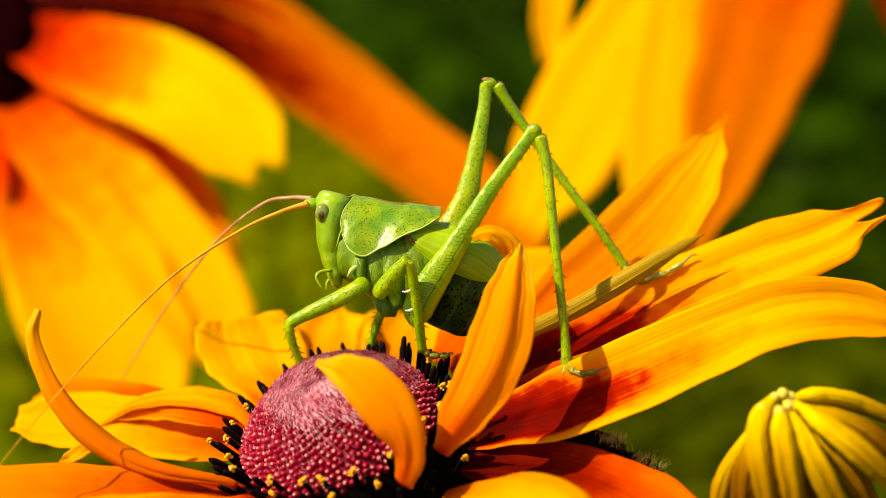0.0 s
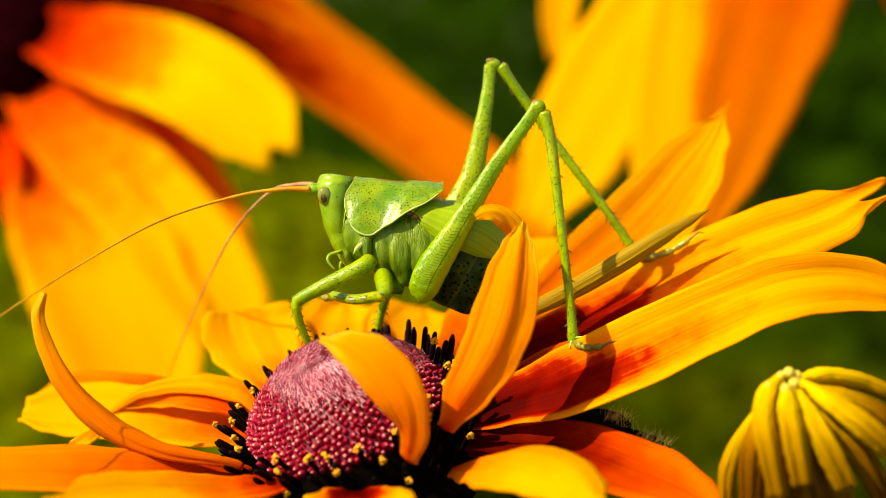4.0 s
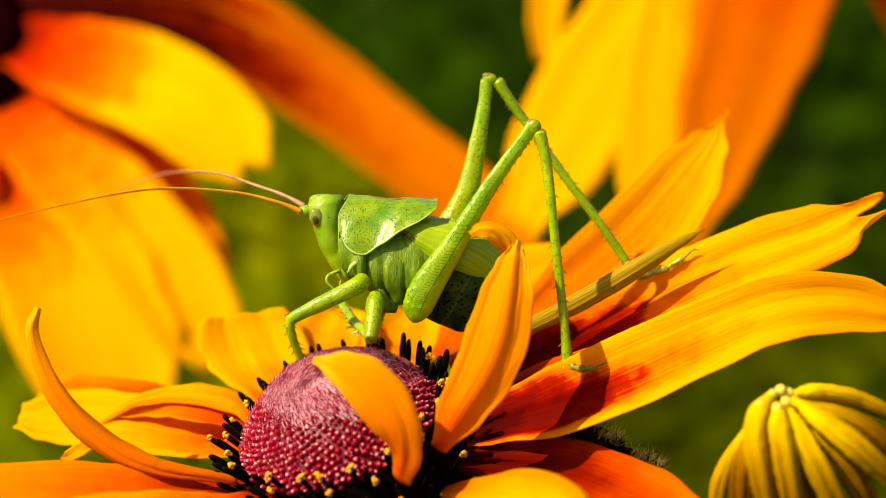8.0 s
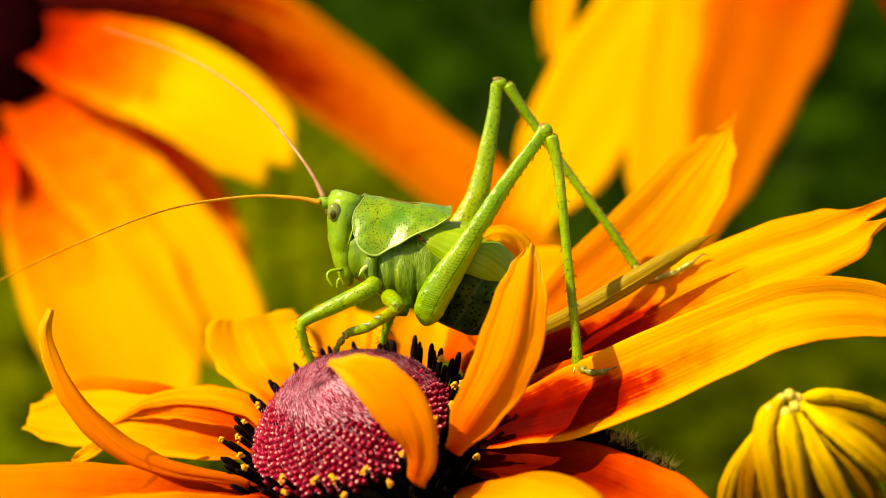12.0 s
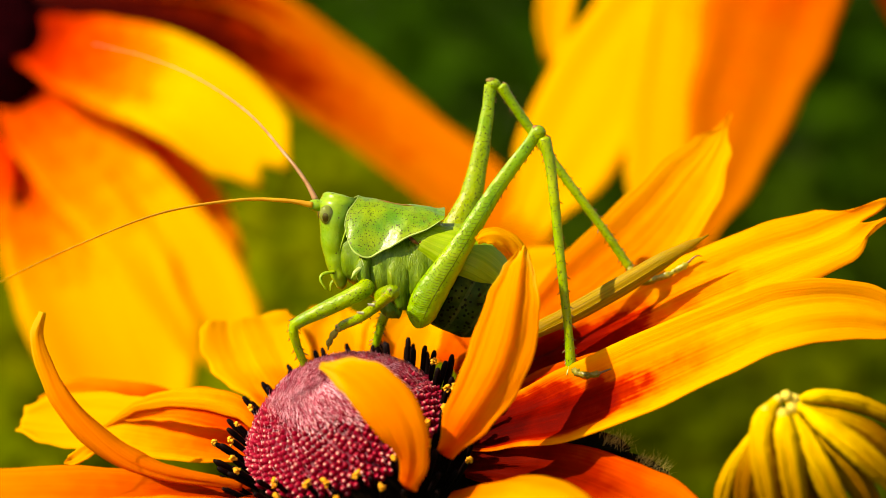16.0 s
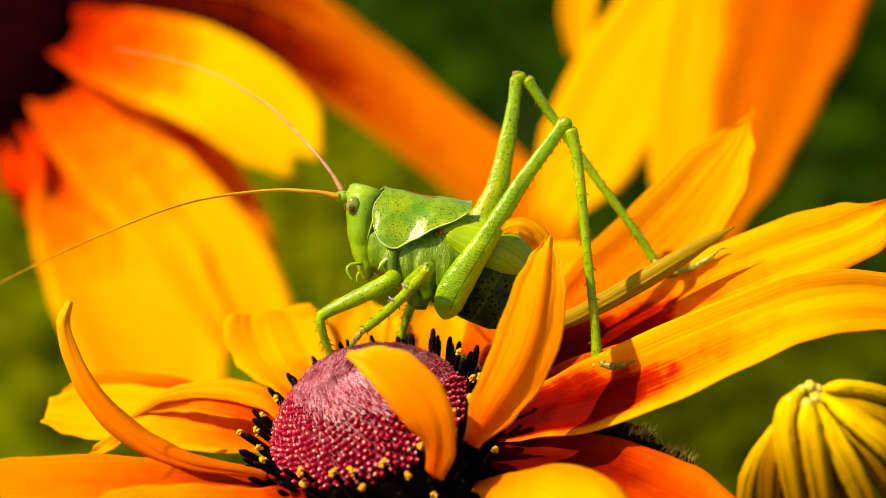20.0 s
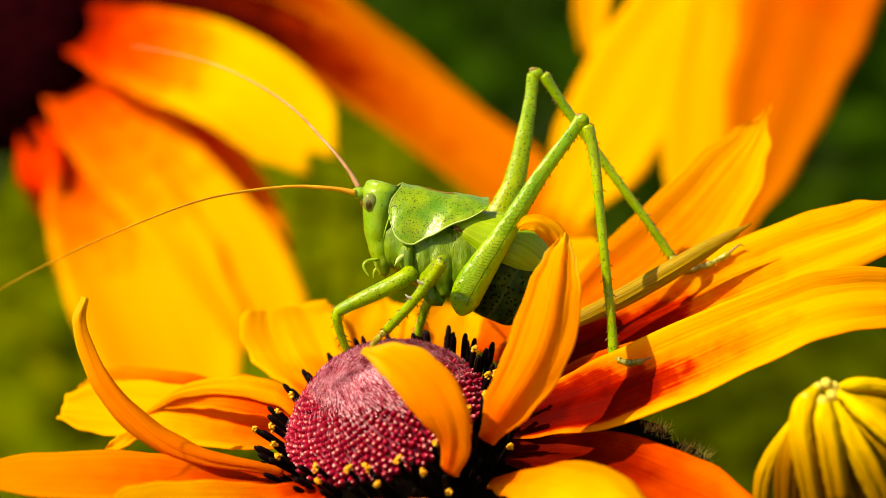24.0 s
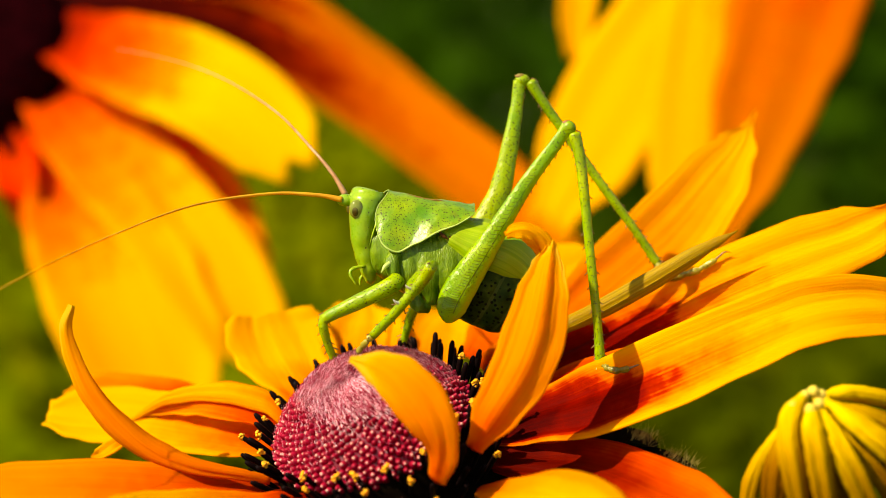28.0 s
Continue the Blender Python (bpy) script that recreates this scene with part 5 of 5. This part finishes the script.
part("knee_cap", ball((6.36, 1.27, 8.62), 0.30, (1.3, 0.8, 0.6)), M_KEEL, cricket, "brown tip of the knee")
NEAR_SHIN = [(6.80, 1.18, 8.03), (7.32, 0.48, 5.66), (7.96, -0.77, -0.18), (8.54, -1.73, -5.28), (8.75, -2.21, -8.05)]
shin = part("hind_shin", tube(NEAR_SHIN, [0.46, 0.38, 0.33, 0.31, 0.38], 60, 14, cap=0.035), M_LEG, cricket, "long thin speckled hind shin")
leg_spines(NEAR_SHIN, 24, 0.42, shin, 81)
foot([(8.74, -2.39, -7.92), (9.22, -3.06, -8.12), (9.90, -3.52, -8.14), (10.60, -3.68, -7.93), (11.22, -3.76, -7.65), (11.77, -3.77, -7.49)], shin)
spurs((8.66, -2.33, -7.68), [(-0.25, -0.47, -0.66), (0.80, -0.27, 0.17)], shin)
FAR_THIGH = [(-0.26, 4.60, -2.29), (0.65, 5.50, -0.04), (1.82, 6.30, 2.75), (2.82, 7.80, 7.53), (3.20, 8.75, 10.31)]
far_thigh = part("hind_thigh", tube(FAR_THIGH, [1.30, 1.32, 1.22, 1.02, 0.82, 0.66, 0.52, 0.44, 0.46], 60, 20, flat=0.6), M_LEG, cricket, "thick speckled hind thigh")
leg_spines([p + Vector((0.18, 0, 0)) for p in spline(FAR_THIGH, 9)[:2:-1]], 17, 0.22, far_thigh, 86, 1)
part("hind_knee", ball((3.41, 8.76, 10.34), 0.48, (1.15, 0.8, 1.0)), M_LEG, cricket)
part("knee_cap", ball((3.24, 8.74, 10.68), 0.30, (1.3, 0.8, 0.6)), M_KEEL, cricket, "brown tip of the knee")
FAR_SHIN = [(3.91, 8.77, 10.38), (5.04, 8.55, 8.65), (8.62, 7.92, 3.67), (11.58, 7.35, -0.28), (13.53, 6.96, -3.08)]
shin2 = part("hind_shin", tube(FAR_SHIN, [0.44, 0.36, 0.34, 0.32, 0.34], 60, 14, cap=0.035), M_LEG, cricket, "long thin speckled hind shin")
leg_spines(FAR_SHIN, 24, 0.42, shin2, 82)
part("ankle", tube([(13.53, 6.96, -3.08), (13.87, 5.91, -3.58), (14.15, 5.24, -3.79)], [0.3, 0.2, 0.12], 10, 8), M_FOOT, shin2)
foot([(14.07, 5.23, -3.83), (15.32, 4.87, -3.40), (16.34, 4.86, -3.05), (17.50, 5.00, -2.36), (18.23, 5.03, -1.72), (18.73, 5.02, -1.76)], shin2)

# front leg
FORE = [(-5.54, -0.93, -2.07), (-6.04, -1.56, -2.52), (-8.10, -1.90, -3.50), (-10.10, -1.94, -4.48), (-10.76, -1.84, -4.92)]
part("front_thigh", tube(FORE, [0.56, 0.64, 0.57, 0.45, 0.40], 40, 16, cap=0.08), M_LEG, cricket, "speckled front thigh")
FSHIN = [(-10.68, -1.79, -4.69), (-10.84, -1.87, -5.45), (-10.49, -1.54, -7.01), (-10.01, -1.26, -8.35)]
fs = part("front_shin", tube(FSHIN, [0.40, 0.35, 0.30, 0.27], 24, 12), M_LEG, cricket, "speckled front shin")
leg_spines(FSHIN, 8, 0.45, fs, 83)
part("coxa", tube([(-5.77, 0.16, -0.62), (-6.00, -0.43, -1.29), (-5.75, -0.76, -2.24)], [0.45, 0.55, 0.4], 12, 10), M_THORAX, cricket, "green hip joint")
part("coxal_spine", tube([(-5.99, -0.57, -1.05), (-6.45, -1.04, -1.26), (-6.76, -1.25, -1.70)], [0.2, 0.16, 0.02], 8, 7), M_PALE, cricket, "pale hip spine")
# far legs
FARMID = [(-3.86, 2.75, -4.66), (-4.62, 3.28, -5.88), (-5.05, 3.55, -7.24), (-5.36, 3.66, -8.49)]
fm = part("middle_shin", tube(FARMID, [0.42, 0.36, 0.31, 0.27], 20, 10), M_LEG, cricket, "speckled middle shin")
leg_spines(FARMID, 9, 0.5, fm, 84)
part("coxa", tube([(-4.66, -0.19, -3.22), (-4.17, -0.52, -4.17), (-3.38, -0.30, -4.53)], [0.5, 0.55, 0.4], 12, 10), M_THORAX, cricket, "green hip joint")
part("coxa", tube([(-1.97, -0.38, -4.00), (-2.08, -0.95, -4.55), (-1.50, -0.90, -4.75)], [0.5, 0.5, 0.3], 12, 10), M_THORAX, cricket, "green hip joint")

# the middle leg that the cricket lifts and cleans
HIP = at((-4.65, -1.90, -2.95))
KNEE = at((-2.44, -2.88, -0.02))
mid_thigh = part("middle_thigh", tube([(-4.65, -1.90, -2.95), (-4.15, -2.15, -2.20), (-3.25, -2.50, -1.05), (-2.44, -2.88, -0.02)], [0.48, 0.62, 0.58, 0.44], 24, 14, cap=0.1), M_LEG, cricket, "speckled middle thigh", HIP)
MSHIN = [(-2.44, -2.88, -0.02), (-2.12, -2.78, -1.32), (-1.74, -2.69, -4.18), (-1.44, -2.13, -6.91)]
mid_shin = part("middle_shin", tube(MSHIN, [0.42, 0.38, 0.36, 0.33], 24, 14, cap=0.06), M_LEG, cricket, "speckled middle shin", KNEE)
leg_spines(MSHIN, 9, 0.45, mid_shin, 85)
ANKLE = at((-1.44, -2.12, -6.83))


def middle_foot():
    """Three swollen segments and a claw in one piece, which bends at the ankle."""
    pts = [Vector(p) for p in ((-1.44, -2.12, -6.83), (-0.98, -2.20, -7.12), (-0.30, -2.12, -7.28), (0.35, -1.88, -7.30), (0.80, -1.70, -7.20))]
    bits = []
    for k in range(3):
        a, c = pts[k], pts[k + 1]
        w = (0.26, 0.25, 0.22)[k]
        bits.append(tube([a, a.lerp(c, 0.3), a.lerp(c, 0.75), c.lerp(a, -0.1)], [w * 0.6, w, w * 1.1, w * 0.5], 12, 10, wobble=0.3, seed=k))
    for tilt in (0.12, -0.14):
        bits.append(tube([pts[3], pts[3].lerp(pts[4], 0.6) + Vector((0, tilt, 0.06)), pts[4] + Vector((0, tilt * 2, -0.1))], [0.08, 0.06, 0.015], 8, 6))
    return part("foot", join_meshes("foot", bits), M_FOOT, mid_shin, "glossy jointed foot with two claws", ANKLE)


mid_foot = middle_foot()
for s in (0.46, 0.62):
    p = spline(MSHIN, 21)[round(s * 20)] + Vector((-0.25, -0.1, 0.0))
    part("spur", tube([p, p + Vector((-0.28, -0.12, -0.10)), p + Vector((-0.58, -0.2, -0.05))], [0.11, 0.10, 0.03], 6, 7), M_SPUR, mid_shin, "white spur")


def antenna(points, label, skin=M_ANT):
    ob = part("antenna", tube(points, [0.22, 0.15, 0.115, 0.09, 0.07, 0.05, 0.03], 60, 7), skin, head, label, at(points[0]))
    return ob


near_antenna = antenna([(-9.61, 2.15, 2.83), (-11.45, 2.03, 3.19), (-14.81, 1.37, 3.42), (-20.08, -1.28, 3.13), (-25.48, -5.72, 1.86), (-29.98, -10.19, 0.47), (-33.45, -14.63, -0.79)], "long thin amber antenna")
far_antenna = antenna([(-9.44, 3.40, 2.89), (-10.37, 4.15, 4.26), (-11.87, 5.55, 5.73), (-14.98, 10.66, 7.63), (-19.69, 18.67, 8.73), (-24.83, 26.95, 8.90), (-30.86, 35.12, 8.60)], "long thin pinkish brown antenna", M_ANT_PINK)


# ---- what moves ----
def keyed(ob, rows):
    """Rows of (seconds, degrees about x, y, z) about the part's own pivot."""
    x, y, z = ob.location
    walk(ob, [(t, pose(x, y, z, *turn)) for t, *turn in rows])


def motions():
    x, y, z = CRICKET_AT
    walk(cricket, [(t, pose(x + dx * 0.001, y, z + dz * 0.001)) for t, dx, dz in [(0, 0.00, 0.00), (2, 0.00, 0.00), (2.5, 0.05, 0.10), (3, 0.10, 0.30), (3.5, 0.10, 0.25), (4, 0.15, 0.30), (4.5, 0.20, 0.30), (6.5, 0.18, 0.04), (7, 0.07, 0.04), (7.5, 0.26, 0.00), (8, 0.11, 0.04), (8.5, 0.18, 0.00), (9, 0.07, 0.00), (9.5, 0.07, -0.04), (10, 0.04, -0.00), (10.5, 0.04, -0.00), (11, 0.04, -0.00), (11.5, 0.04, -0.00), (12, -0.00, -0.00), (12.5, 0.04, -0.04), (14.5, -0.00, -0.00), (17, 0.00, -0.00), (21, 0.11, -0.04), (23.5, 0.15, 0.00), (26, 0.15, 0.00), (28, 0.11, -0.00)]])
    keyed(head, [(0, 0, 0.0, 0), (2, 0, 0.0, 0), (2.5, 0, 1.0, 0), (3, 0, 3.0, 0), (3.5, 0, 1.5, 0), (4, 0, -8.0, 0), (4.5, 0, -18.0, 0), (6.5, 0, -33.5, 0), (7, 0, -26.8, 0), (7.5, 0, -14.3, 0), (8, 0, -14.9, 0), (8.5, 0, -13.7, 0), (9, 0, -8.1, 0), (10, 0, -7.3, 0), (10.5, 0, -6.2, 0), (11, 0, -5.0, 0), (11.5, 0, -1.1, 0), (12, 0, 0.8, 0), (12.5, 0, -0.2, 0), (14.5, 0, -0.0, 0), (20.5, 0, 0.1, 0), (21, 0, 1.8, 0), (21.5, 0, 1.7, 0), (23.5, 0, -0.2, 0), (24.5, 0, -0.0, 0), (25, 0, 1.8, 0), (25.5, 0, -0.1, 0), (28, 0, -0.0, 0)])
    keyed(shield, [(0, 0, 0.0, 0), (2, 0, 0.0, 0), (3.5, 0, -2.0, 0), (4, 0, -4.0, 0), (4.5, 0, -7.0, 0), (6.5, 0, -7.3, 0), (7, 0, -6.1, 0), (7.5, 0, -4.7, 0), (8.5, 0, -5.4, 0), (9, 0, -3.5, 0), (11, 0, -2.3, 0), (11.5, 0, -1.2, 0), (12, 0, -0.0, 0), (12.5, 0, -0.5, 0), (14.5, 0, -0.0, 0), (19.5, 0, 1.2, 0), (21.5, 0, 1.6, 0), (23.5, 0, 1.6, 0), (26.5, 0, 1.8, 0), (27, 0, 0.7, 0), (28, 0, 1.2, 0)])
    keyed(near_antenna, [(0, 0, -27.0, 0), (1, 0, -26.0, 0), (2, 0, -24.0, 0), (3, 0, -23.0, 0), (3.5, 0, -13.5, 0), (4, 0, -2.0, 0), (4.5, 0, 16.0, 0), (5.5, 0, 24.7, 0), (6.5, 0, 32.5, 0), (7, 0, 21.8, 0), (7.5, 0, 15.3, 0), (8, 0, 26.9, 0), (8.5, 0, 21.7, 0), (9, 0, 15.1, 0), (9.5, 0, 12.7, 0), (10, 0, 13.3, 0), (10.5, 0, 10.2, 0), (11, 0, 6.0, 0), (12, 0, -0.8, 0), (20, 0, -0.1, 0), (28, 0, 0.0, 0)])
    keyed(far_antenna, [(0, -50.2, -24.0, 30.9), (1, -49.0, -24.0, 28.5), (2, -47.7, -24.2, 25.7), (3, -51.0, -25.1, 26.1), (3.5, -43.8, -23.8, 18.7), (4, -44.9, -23.7, 22.2), (4.5, -33.7, -20.3, 11.3), (6.5, -14.0, -7.7, -6.7), (7, -16.3, -8.4, -11.1), (7.5, 0, -10.7, 0), (8, 0, -18.1, 0), (8.5, 0, -16.3, 0), (9, 0, 0.1, 0), (9.5, 0, -0.3, 0), (10, 0, 1.3, 0), (10.5, 0, 2.2, 0), (11, 0, 5.0, 0), (20, 0, -0.1, 0), (28, 0, 0.0, 0)])
    keyed(mid_thigh, [(0, 0.6, -0, -0.5), (2.3, 0.6, -0, -0.5), (2.7, -11.8, 1.4, 9), (3, -11.8, 1.4, 9), (3.25, 25.2, 11.4, -15.1), (3.5, 62.7, 37.5, -28.8), (4, 60.1, 33.2, -31.5), (4.5, 60.8, 33.3, -32.3), (6.5, 84.8, 54.3, -18.2), (7, 67.8, 45.4, -21.1), (7.5, 82.6, 54.2, -15), (8, 98.2, 60.1, -5.8), (9, 75.5, 45.2, -32), (10, 69.3, 38.4, -35.9), (11, 58.5, 31.9, -31.2), (12, 48.6, 22.4, -29.6), (15, 37.7, 10.4, -27), (16, 36.6, 8, -27.3), (17, 36.5, 7.7, -27.4), (18, 35.1, 5.8, -27), (20, 21.9, 1.8, -17), (21, 19.4, -0.2, -15.6), (24, 21.1, -2.3, -18), (26, 21.1, -3.2, -18.3), (28, 17.9, -3, -15.5)])
    x, y, z = CRICKET_AT
    walk(mid_shin, [(t, pose(px - x, py - y, pz - z, *turn)) for t, px, py, pz, *turn in [(0, -0.00245, -0.00293, 0.61997, 1.3, -0, 0.2), (2.3, -0.00245, -0.00293, 0.61997, 1.3, -0, 0.2), (2.7, -0.00234, -0.0019, 0.62006, -11.2, 8.6, -1.5), (3, -0.00234, -0.0019, 0.62006, -11.2, 8.6, -1.5), (3.25, -0.00269, -0.00464, 0.6188, 33.6, 27, 16.3), (3.5, -0.00433, -0.00556, 0.61608, 78, 20.4, 33.8), (4, -0.00437, -0.00562, 0.61635, 75.7, 27.8, 38.8), (4.5, -0.00444, -0.00562, 0.61632, 77.6, 24.3, 37), (6.5, -0.00491, -0.00498, 0.61484, 88.9, 16.6, 36.9), (7, -0.00418, -0.00539, 0.61562, 84.1, 17.4, 34.6), (7.5, -0.00465, -0.00504, 0.61491, 89.4, 9.5, 29.5), (8, -0.00503, -0.00464, 0.61444, 90.3, 8, 28.2), (9, -0.00509, -0.00526, 0.61533, 84.4, 7.6, 24.9), (10, -0.005, -0.00546, 0.61577, 81.1, 7, 22.9), (11, -0.00429, -0.00564, 0.61647, 74.2, 15.9, 27.9), (12, -0.00388, -0.00561, 0.61732, 55.4, 30.5, 28.7), (15, -0.0036, -0.00532, 0.61834, 50.8, 31.7, 26.8), (16, -0.00365, -0.00527, 0.61849, 49.8, 33.9, 27.6), (17, -0.00366, -0.00526, 0.61851, 46.9, 34.7, 26.4), (18, -0.00366, -0.0052, 0.61865, 40.4, 38.2, 24.6), (20, -0.00305, -0.00448, 0.61933, 21.8, 46.2, 17.3), (21, -0.00304, -0.00432, 0.6195, 12.5, 45.1, 11.7), (24, -0.00325, -0.00443, 0.61952, 13.7, 42.3, 11.8), (26, -0.0033, -0.00442, 0.61955, 14.2, 43.2, 12.2), (28, -0.00314, -0.00422, 0.61965, 11.9, 43.6, 11.1)]])
    keyed(mid_foot, [(0, -0.1, 0.2, -0.4), (2.3, -0.1, 0.2, -0.4), (2.7, 2.1, -10.5, 1.3), (3, 2.1, -10.5, 1.3), (3.25, 1.3, 19.4, 14), (3.5, -18.8, 62.8, -9.7), (4, -8.2, 57.2, 3.5), (4.5, -13.5, 59.4, -3.6), (6.5, -50.1, 16.4, -94.7), (7, -54.3, 20.5, -94.1), (7.5, -12.9, 71.3, 0.7), (8, -16.5, 72.5, -3.5), (9, 2.3, 74.1, 19.8), (10, 14.1, 73.9, 34.2), (11, 21.3, 64.5, 45.4), (12, -55.6, 41.6, -73.2), (15, -55.9, 45.4, -70.2), (16, -53, 46, -66.3), (17, -52.5, 48.1, -63.8), (18, -47.7, 52.1, -54.7), (20, -14.8, 63.4, -4.2), (21, -3.5, 64.9, 11.7), (24, -5.4, 67.8, 9.5), (26, -6.1, 66.9, 8.5), (28, -2.5, 66.3, 13.1)])
    x, y, z = flower_a.location
    walk(flower_a, [(t, pose(x + dx * 0.001, y, z + dz * 0.001)) for t, dx, dz in [(0, -0.2, 0.6), (0.5, -0.9, 0.7), (1, -1.5, 1.5), (1.5, -2.3, 2.3), (2, 0.1, 2.4), (2.5, -3.1, 0.1), (3, -1.3, 3.4), (3.5, 0.3, 1.8), (4, 0.4, 3.5), (4.5, 1.0, 2.5), (6.5, -0.3, 1.2), (7, -2.0, 0.1), (7.5, 0.6, 0.3), (8, -2.6, 0.1), (8.5, -2.4, 0.6), (9, -2.2, 0.5), (9.5, -2.1, 0.8), (10, -1.3, -0.4), (10.5, -0.6, 0.4), (11, 0.0, -0.1), (11.5, -0.4, 0.5), (12, 0.1, 0.3), (12.5, -0.7, 0.3), (14.5, -0.0, -0.1), (15, -0.3, -0.0), (15.5, -0.3, 0.2), (16, -0.3, -0.1), (16.5, -0.1, 0.3), (17, 0.0, 0.0), (17.5, -0.0, -0.0), (18, -0.1, 0.3), (18.5, -0.2, 0.1), (19, 0.0, 0.1), (19.5, 0.1, 0.1), (20, 1.1, 0.8), (20.5, 0.7, 1.1), (21, 0.8, 1.1), (21.5, 1.0, 0.9), (23.5, 1.4, 0.7), (24, 1.0, 0.8), (24.5, 1.0, 0.7), (25, 1.0, 0.8), (25.5, 1.5, 0.3), (26, 1.3, 0.4), (26.5, 1.5, 0.2), (27, 1.4, 0.1), (27.5, 1.2, 0.4), (28, 0.5, 0.1)]])
    x, y, z = flower_b.location
    walk(flower_b, [(t, pose(x + dx * 0.001, y, z + dz * 0.001)) for t, dx, dz in [(0, -0.1, 0.3), (0.5, -0.5, 0.4), (1, -0.7, 0.8), (1.5, -1.1, 1.2), (2, 0.0, 1.2), (2.5, -1.6, 0.1), (3, -0.7, 1.7), (3.5, 0.2, 0.9), (4, 0.2, 1.7), (4.5, 0.5, 1.3), (6.5, -1.0, 0.7), (7, -1.5, -0.4), (7.5, -0.4, 0.1), (8, -1.5, -0.1), (8.5, -1.6, -0.2), (9, -0.8, 0.0), (9.5, -1.4, 0.2), (10, -1.0, 0.0), (10.5, -0.5, 0.2), (11, -0.2, -0.2), (11.5, -0.4, 0.3), (12, -0.3, 0.4), (12.5, -1.1, 0.6), (14.5, -0.1, 0.1), (15, -0.2, -0.2), (15.5, -0.2, 0.0), (16, -0.3, -0.2), (16.5, -0.1, 0.2), (17, 0.0, 0.0), (17.5, 0.0, -0.1), (18, -0.1, 0.1), (18.5, -0.3, -0.0), (19, -0.1, -0.1), (19.5, -0.2, -0.1), (20, 0.2, 0.5), (20.5, -0.2, 0.7), (21, -0.5, 0.4), (21.5, -0.3, 0.5), (23.5, -0.1, 0.5), (24, -0.1, 0.5), (24.5, -0.2, 0.6), (25, -0.3, 0.5), (25.5, -0.0, 0.3), (26, 0.3, 0.4), (26.5, 0.3, 0.3), (27, 0.3, 0.2), (27.5, 0.2, 0.4), (28, 0.1, 0.1)]])
    x, y, z = flower_bud.location
    walk(flower_bud, [(t, pose(x + dx * 0.001, y, z + dz * 0.001)) for t, dx, dz in [(0, 0.12, -0.02), (0.5, 0.14, -0.05), (1, 0.30, -0.17), (1.5, 0.52, -0.41), (2, 0.24, -0.33), (2.5, 0.16, -0.14), (3, 0.58, -0.59), (3.5, 1.05, -0.08), (4, 0.30, -0.59), (4.5, -0.15, -0.29), (6.5, 0.41, 0.02), (7, 0.01, -0.13), (7.5, 0.02, 0.04), (8, 0.21, -0.09), (8.5, -0.37, -0.07), (9, 0.06, -0.06), (9.5, 0.30, -0.17), (10, 0.22, 0.07), (10.5, 0.07, -0.07), (11, -0.03, 0.02), (11.5, -0.07, -0.19), (12, -0.16, -0.13), (12.5, 0.19, -0.08), (14.5, -0.02, -0.02), (15, -0.03, 0.00), (15.5, -0.06, -0.07), (16, 0.09, 0.04), (16.5, 0.12, -0.07), (17, 0.00, 0.00), (17.5, 0.02, 0.00), (18, 0.01, -0.08), (18.5, 0.02, -0.02), (19, -0.04, -0.03), (19.5, -0.04, 0.01), (20, -0.08, -0.06), (20.5, -0.01, -0.11), (21, -0.02, -0.06), (21.5, -0.08, -0.05), (23.5, -0.14, -0.04), (24, -0.05, -0.05), (24.5, -0.12, -0.05), (25, -0.12, -0.03), (25.5, -0.26, 0.07), (26, -0.24, 0.03), (26.5, -0.23, 0.16), (27, -0.26, 0.07), (27.5, -0.20, 0.05), (28, -0.08, 0.00)]])


motions()
